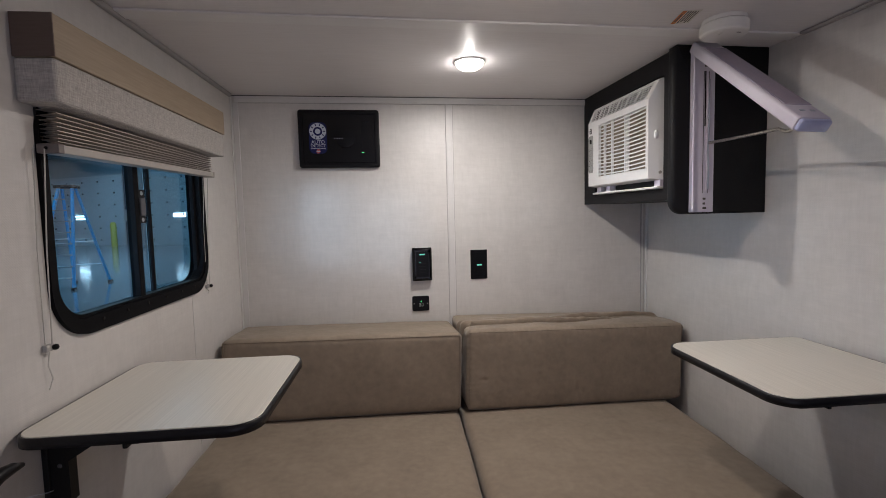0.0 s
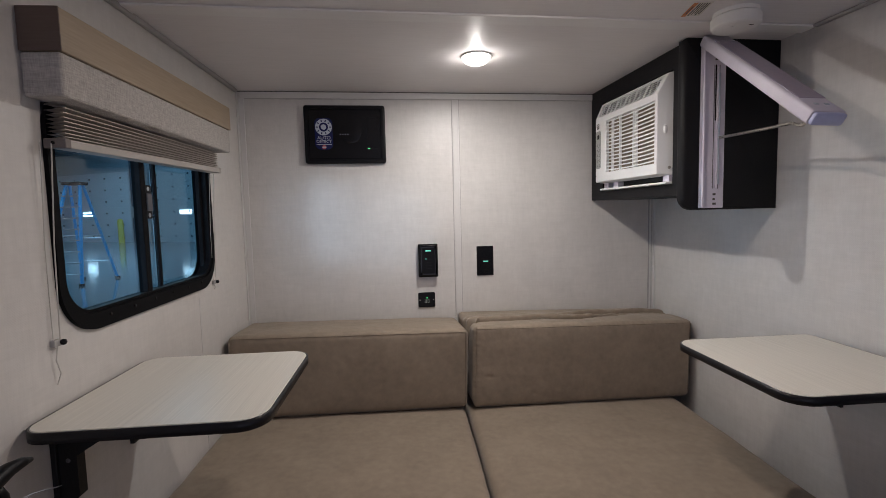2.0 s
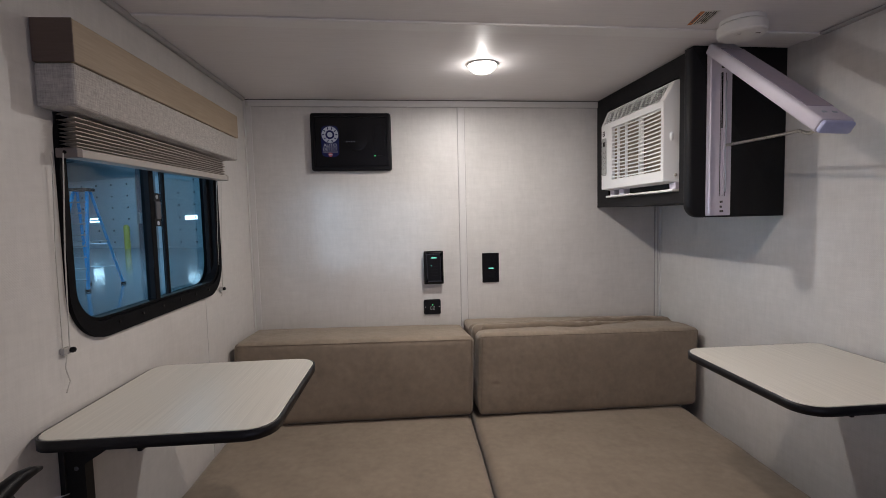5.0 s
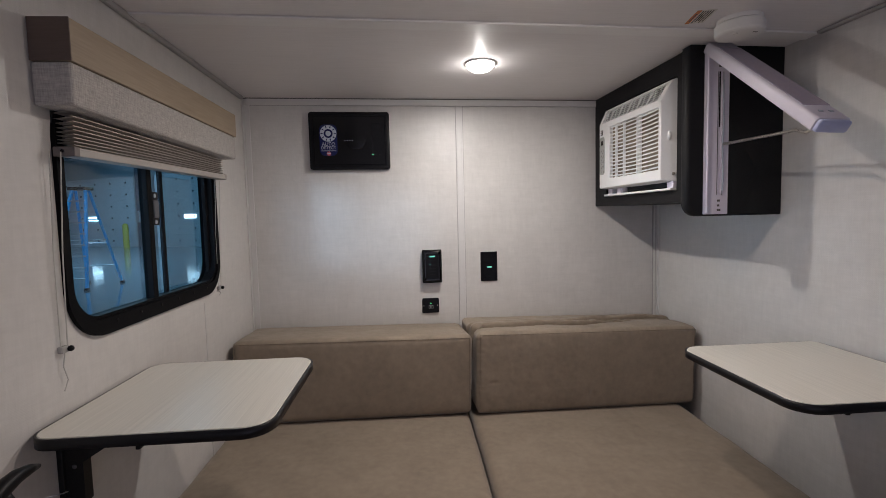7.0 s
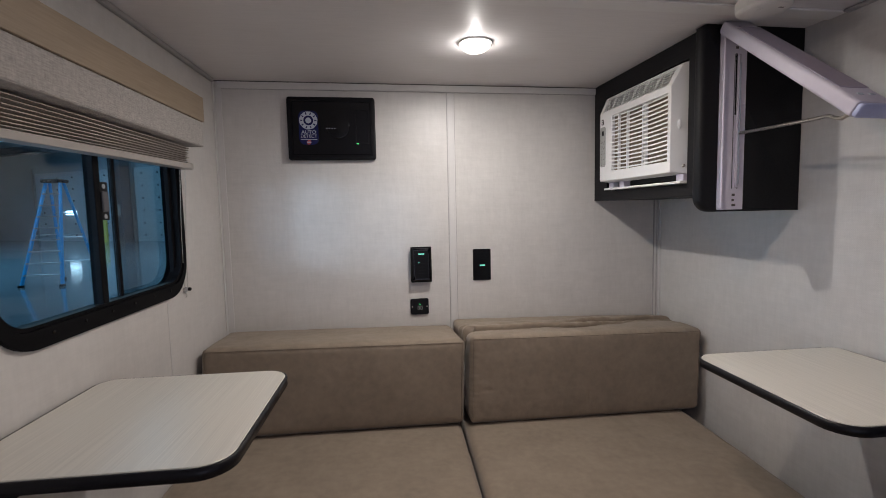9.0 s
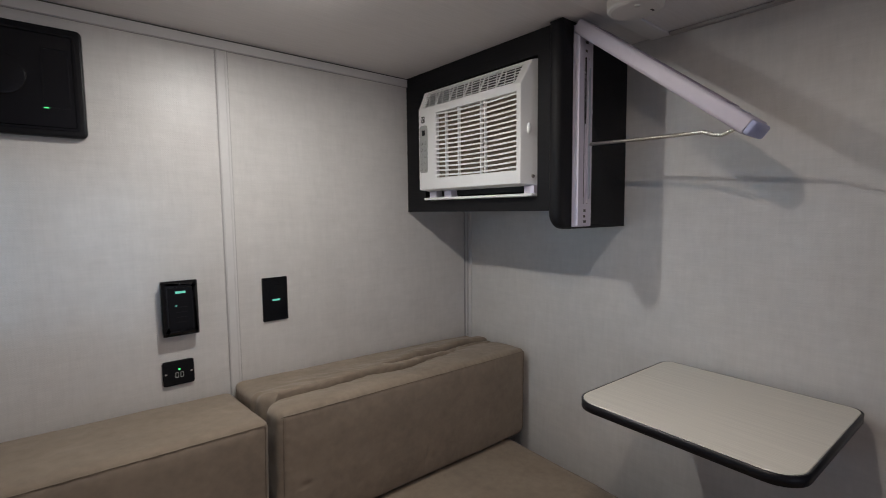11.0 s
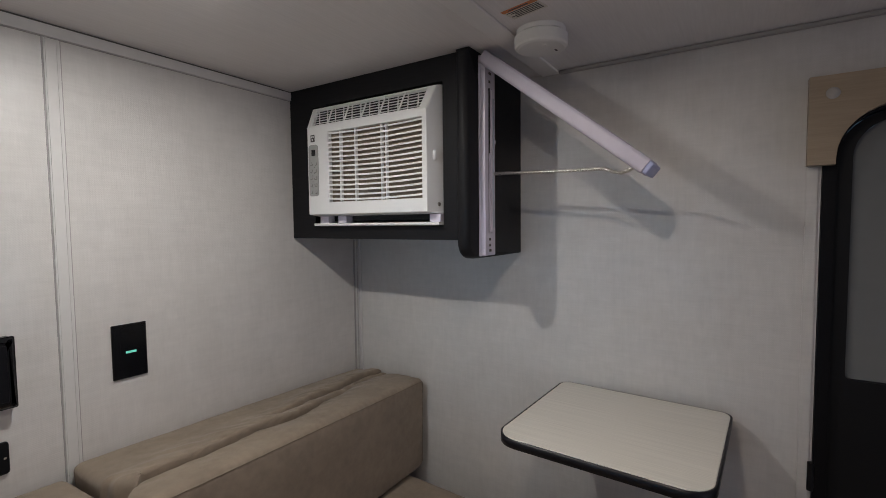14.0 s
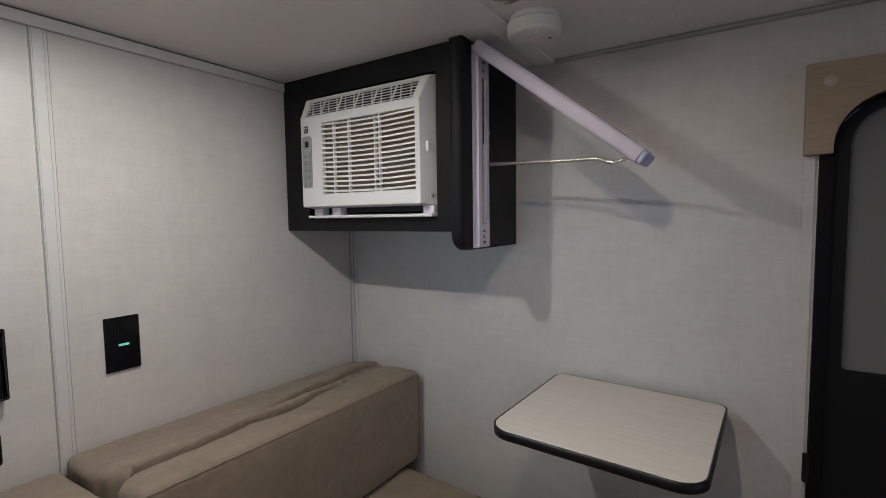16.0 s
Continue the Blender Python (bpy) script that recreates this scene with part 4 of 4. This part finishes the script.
# ---- entry door in the right wall ----
dr = thing("door_1", "black camper entry door with a dark window", "door", kind="structure")
TOR = Matrix(((0, 0, -1, 0), (-1, 0, 0, 0), (0, 1, 0, 0), (0, 0, 0, 1)))     # x -> -y, y -> z, z -> into the room
DM = Matrix.Translation((RIGHT, (D0 + D1) / 2, DZ / 2)) @ TOR
part("door_frame", moved(ring(outline(D1 - D0 - 0.002, DZ - 0.002, (0.11, 0.11, 0.002, 0.002), 8), outline(D1 - D0 - 0.046, DZ - 0.046, (0.09, 0.09, 0.002, 0.002), 8), -0.05, 0.006), DM), BLACK, dr, "black door frame")
leaf = part("door_leaf", moved(ring(outline(D1 - D0 - 0.050, DZ - 0.050, (0.088, 0.088, 0.002, 0.002), 8), [(x, y + 0.447) for x, y in outline(D1 - D0 - 0.100, 0.53, (0.075, 0.075, 0.012, 0.012), 8)], -0.04, -0.012), DM), STEELBLACK, dr, "black door leaf")
part("door_window", moved(slab([(x, y + 0.447) for x, y in outline(D1 - D0 - 0.101, 0.529, (0.075, 0.075, 0.012, 0.012), 8)], -0.030, -0.024), DM), DOORGLASS, leaf, "dark frosted window")
part("hinge", moved(lathe([(0.006, -0.03), (0.006, 0.03), (0, 0.03)], 12), pose(RIGHT - 0.006, 0.657, 0.72)), STEELBLACK, dr)
dv = thing("door_surround", "pale oak board round the top of the entry door", "door surround")
# arch-shaped board: outer rectangle down to a low edge, inner arch
outer = [(0.682, 1.371), (0.682, 1.546), (-0.047, 1.546), (-0.047, 1.371)]
arch = [(-0.002, 1.371)] + [(0.098 - 0.10 * math.cos(a), 1.384 + 0.10 * math.sin(a)) for a in [math.pi / 2 * k / 8 for k in range(9)]] + [(0.537 + 0.10 * math.sin(a), 1.384 + 0.10 * math.cos(a)) for a in [math.pi / 2 * k / 8 for k in range(9)]] + [(0.637, 1.371)]
part("board", prism(outer + arch, RIGHT - 0.030, RIGHT - 0.006), WOOD, dv)
for y in (0.645, -0.010):
    part("screw_cap", moved(lathe([(0.0, 0.006), (0.007, 0.005), (0.0115, 0.0)], 20), Matrix.Translation((RIGHT - 0.030, y, 1.510)) @ TOR), RAIL, dv, "round pale screw cap", True)

# ---- black lever beside the window-wall table ----
lv = thing("lever_handle", "curved black lever handle with a thin white tie", "lever", LEFT)
part("grip", rod([(0.100, -1.184, 0.872), (0.100, -1.200, 0.876), (0.100, -1.220, 0.8775), (0.100, -1.240, 0.874), (0.100, -1.262, 0.866), (0.100, -1.30, 0.842)], [0.003, 0.0070, 0.0095, 0.0115, 0.0130, 0.0140], 14), BLACK, lv, smooth=True)
part("post", rod([(0.100, -1.248, 0.868), (0.100, -1.238, 0.850), (0.098, -1.232, 0.825), (0.095, -1.236, 0.70), (0.095, -1.236, 0.0)], 0.011, 12), BLACK, lv, smooth=True)
part("collar", moved(lathe([(0.0115, -0.004), (0.0135, -0.003), (0.0135, 0.003), (0.0115, 0.004)], 20), pose(0.098, -1.233, 0.836)), STEEL, lv, "bright metal collar", True)
part("tie", rod([(0.104, -1.222, 0.834), (0.108, -1.200, 0.832), (0.085, -1.150, 0.808), (0.050, -1.080, 0.772), (0.028, -1.040, 0.752)], 0.0009, 6), STICKERWHITE, lv, "thin white plastic tie", True)

# ---- the camper's undercarriage ----
whole("trailer_chassis", box(-0.45, 0.95, -1.0, 1.75, -0.5, -0.0505, 0.02), SKIN, "plain grey chassis under the camper floor", "chassis")

# ---- the hall outside the window ----
GROUND = -0.5
whole("ground", box(-60, 30, -40, 70, GROUND - 0.1, GROUND), CONCRETE, "polished grey concrete floor of the hall", "floor", kind="structure")
# far wall, running obliquely past the window
HA = math.degrees(math.atan2(34.48 - 39.41, -13.68 + 23.13))
HALL = pose(-19.05, 37.29, GROUND, 0, 0, HA)          # x along the far wall, y away from the viewer
whole("hall_wall", box(-40, 45, 0.4, 0.8, 0, 9), HALLWALL, "blue-grey panelled hall wall", "wall", HALL, kind="structure")
whole("hall_wall", box(-40, 45, -60, -59.6, 0, 9), HALLWALL, "blue-grey panelled hall wall", "wall", HALL, kind="structure")
whole("hall_roof", box(-40, 45, -60, 0.8, 8.5, 8.8), HALLDARK, "dark steel hall roof", "roof", HALL, kind="structure")
for x in (-40, 45):
    whole("hall_wall", box(x, x + 0.4, -60, 0.4, 0, 9), HALLWALL, "blue-grey panelled hall wall", "wall", HALL, kind="structure")
whole("hall_beam", box(-39, 44, -1.2, -0.5, 6.6, 7.1), HALLDARK, "dark steel beam over the bay doors", "beam", HALL)


def bay_door(x0, x1, top):
    d = thing("bay_door", "closed white sectional bay door with small windows", "bay door", HALL, group="bay doors")
    n = 6
    for k in range(n):
        z0, z1 = top * k / n, top * (k + 1) / n
        p = part("panel", box(x0, x1, 0.1, 0.25, z0 + 0.003, z1 - 0.003, 0.002, 1), BAYDOOR, d)
        for j in range(5):
            x = x0 + (x1 - x0) * (j + 0.5) / 5
            part("bolt", box(x - 0.05, x + 0.05, 0.05, 0.12, (z0 + z1) / 2 - 0.06, (z0 + z1) / 2 + 0.06), HALLDARK, p)
    x = (x0 + x1) / 2 - 0.4
    part("window", box(x - 0.55, x + 0.55, 0.06, 0.12, 2.0, 2.27), DAYWINDOW, d, "daylit window strip")
    for s in (x0 - 0.2, x1 + 0.2):
        part("track", box(s - 0.08, s + 0.08, 0.02, 0.3, 0, top + 0.4), ALU, d)


bay_door(-7.6, 0.8, 5.2)
bay_door(2.9, 10.3, 5.2)
bl = whole("bollard", moved(lathe([(0.0, 1.75), (0.12, 1.72), (0.19, 1.6), (0.19, 0.0)], 20), HALL @ pose(1.15, -1.0, 0)), YELLOW, "yellow painted steel bollard in the hall", "bollard", smooth=True)
whole("hall_column", box(1.6, 2.2, -0.4, 0.3, 0, 8), HALLDARK, "dark steel column between the bay doors", "column", HALL)
whole("switch_box", box(1.7, 2.05, -0.58, -0.402, 1.8, 2.6, 0.02), ALU, "grey electrical box on the column", "electrical box", HALL)

# blue step ladder
LAD = pose(-8.20, 13.83, GROUND, 0, 0, -3)
ld = thing("step_ladder", "tall blue fibreglass step ladder standing open", "ladder", LAD)
HT = 2.64
for s in (-1, 1):
    part("front_rail", rod([(s * 0.48, -0.75, 0), (s * 0.17, -0.05, HT)], 0.042, 6), LADDERBLUE, ld)
    part("rear_rail", rod([(s * 0.48, 0.75, 0), (s * 0.17, 0.08, HT)], 0.036, 6), LADDERBLUE, ld)
    for y in (-0.75, 0.75):
        part("foot", box(s * 0.48 - 0.045, s * 0.48 + 0.045, y - 0.06, y + 0.06, 0, 0.06, 0.01), BLACK, ld)
for k in range(8):
    u = (k + 1) / 9
    w = 0.48 - 0.31 * u
    part("step", box(-w, w, -0.75 + 0.70 * u - 0.05, -0.75 + 0.70 * u + 0.05, HT * u - 0.015, HT * u + 0.015), ALU, ld)
for u in (0.2, 0.45, 0.7):
    w = 0.48 - 0.31 * u
    part("brace", rod([(-w, 0.75 - 0.67 * u, HT * u), (w, 0.75 - 0.67 * u, HT * u)], 0.02, 6), ALU, ld)
for s in (-1, 1):
    part("spreader", rod([(s * 0.33, -0.42, 1.28), (s * 0.33, 0.42, 1.28)], 0.014, 6), ALU, ld)
part("top_cap", box(-0.24, 0.24, -0.16, 0.19, HT, HT + 0.09, 0.02), BLACK, ld, "black top cap")
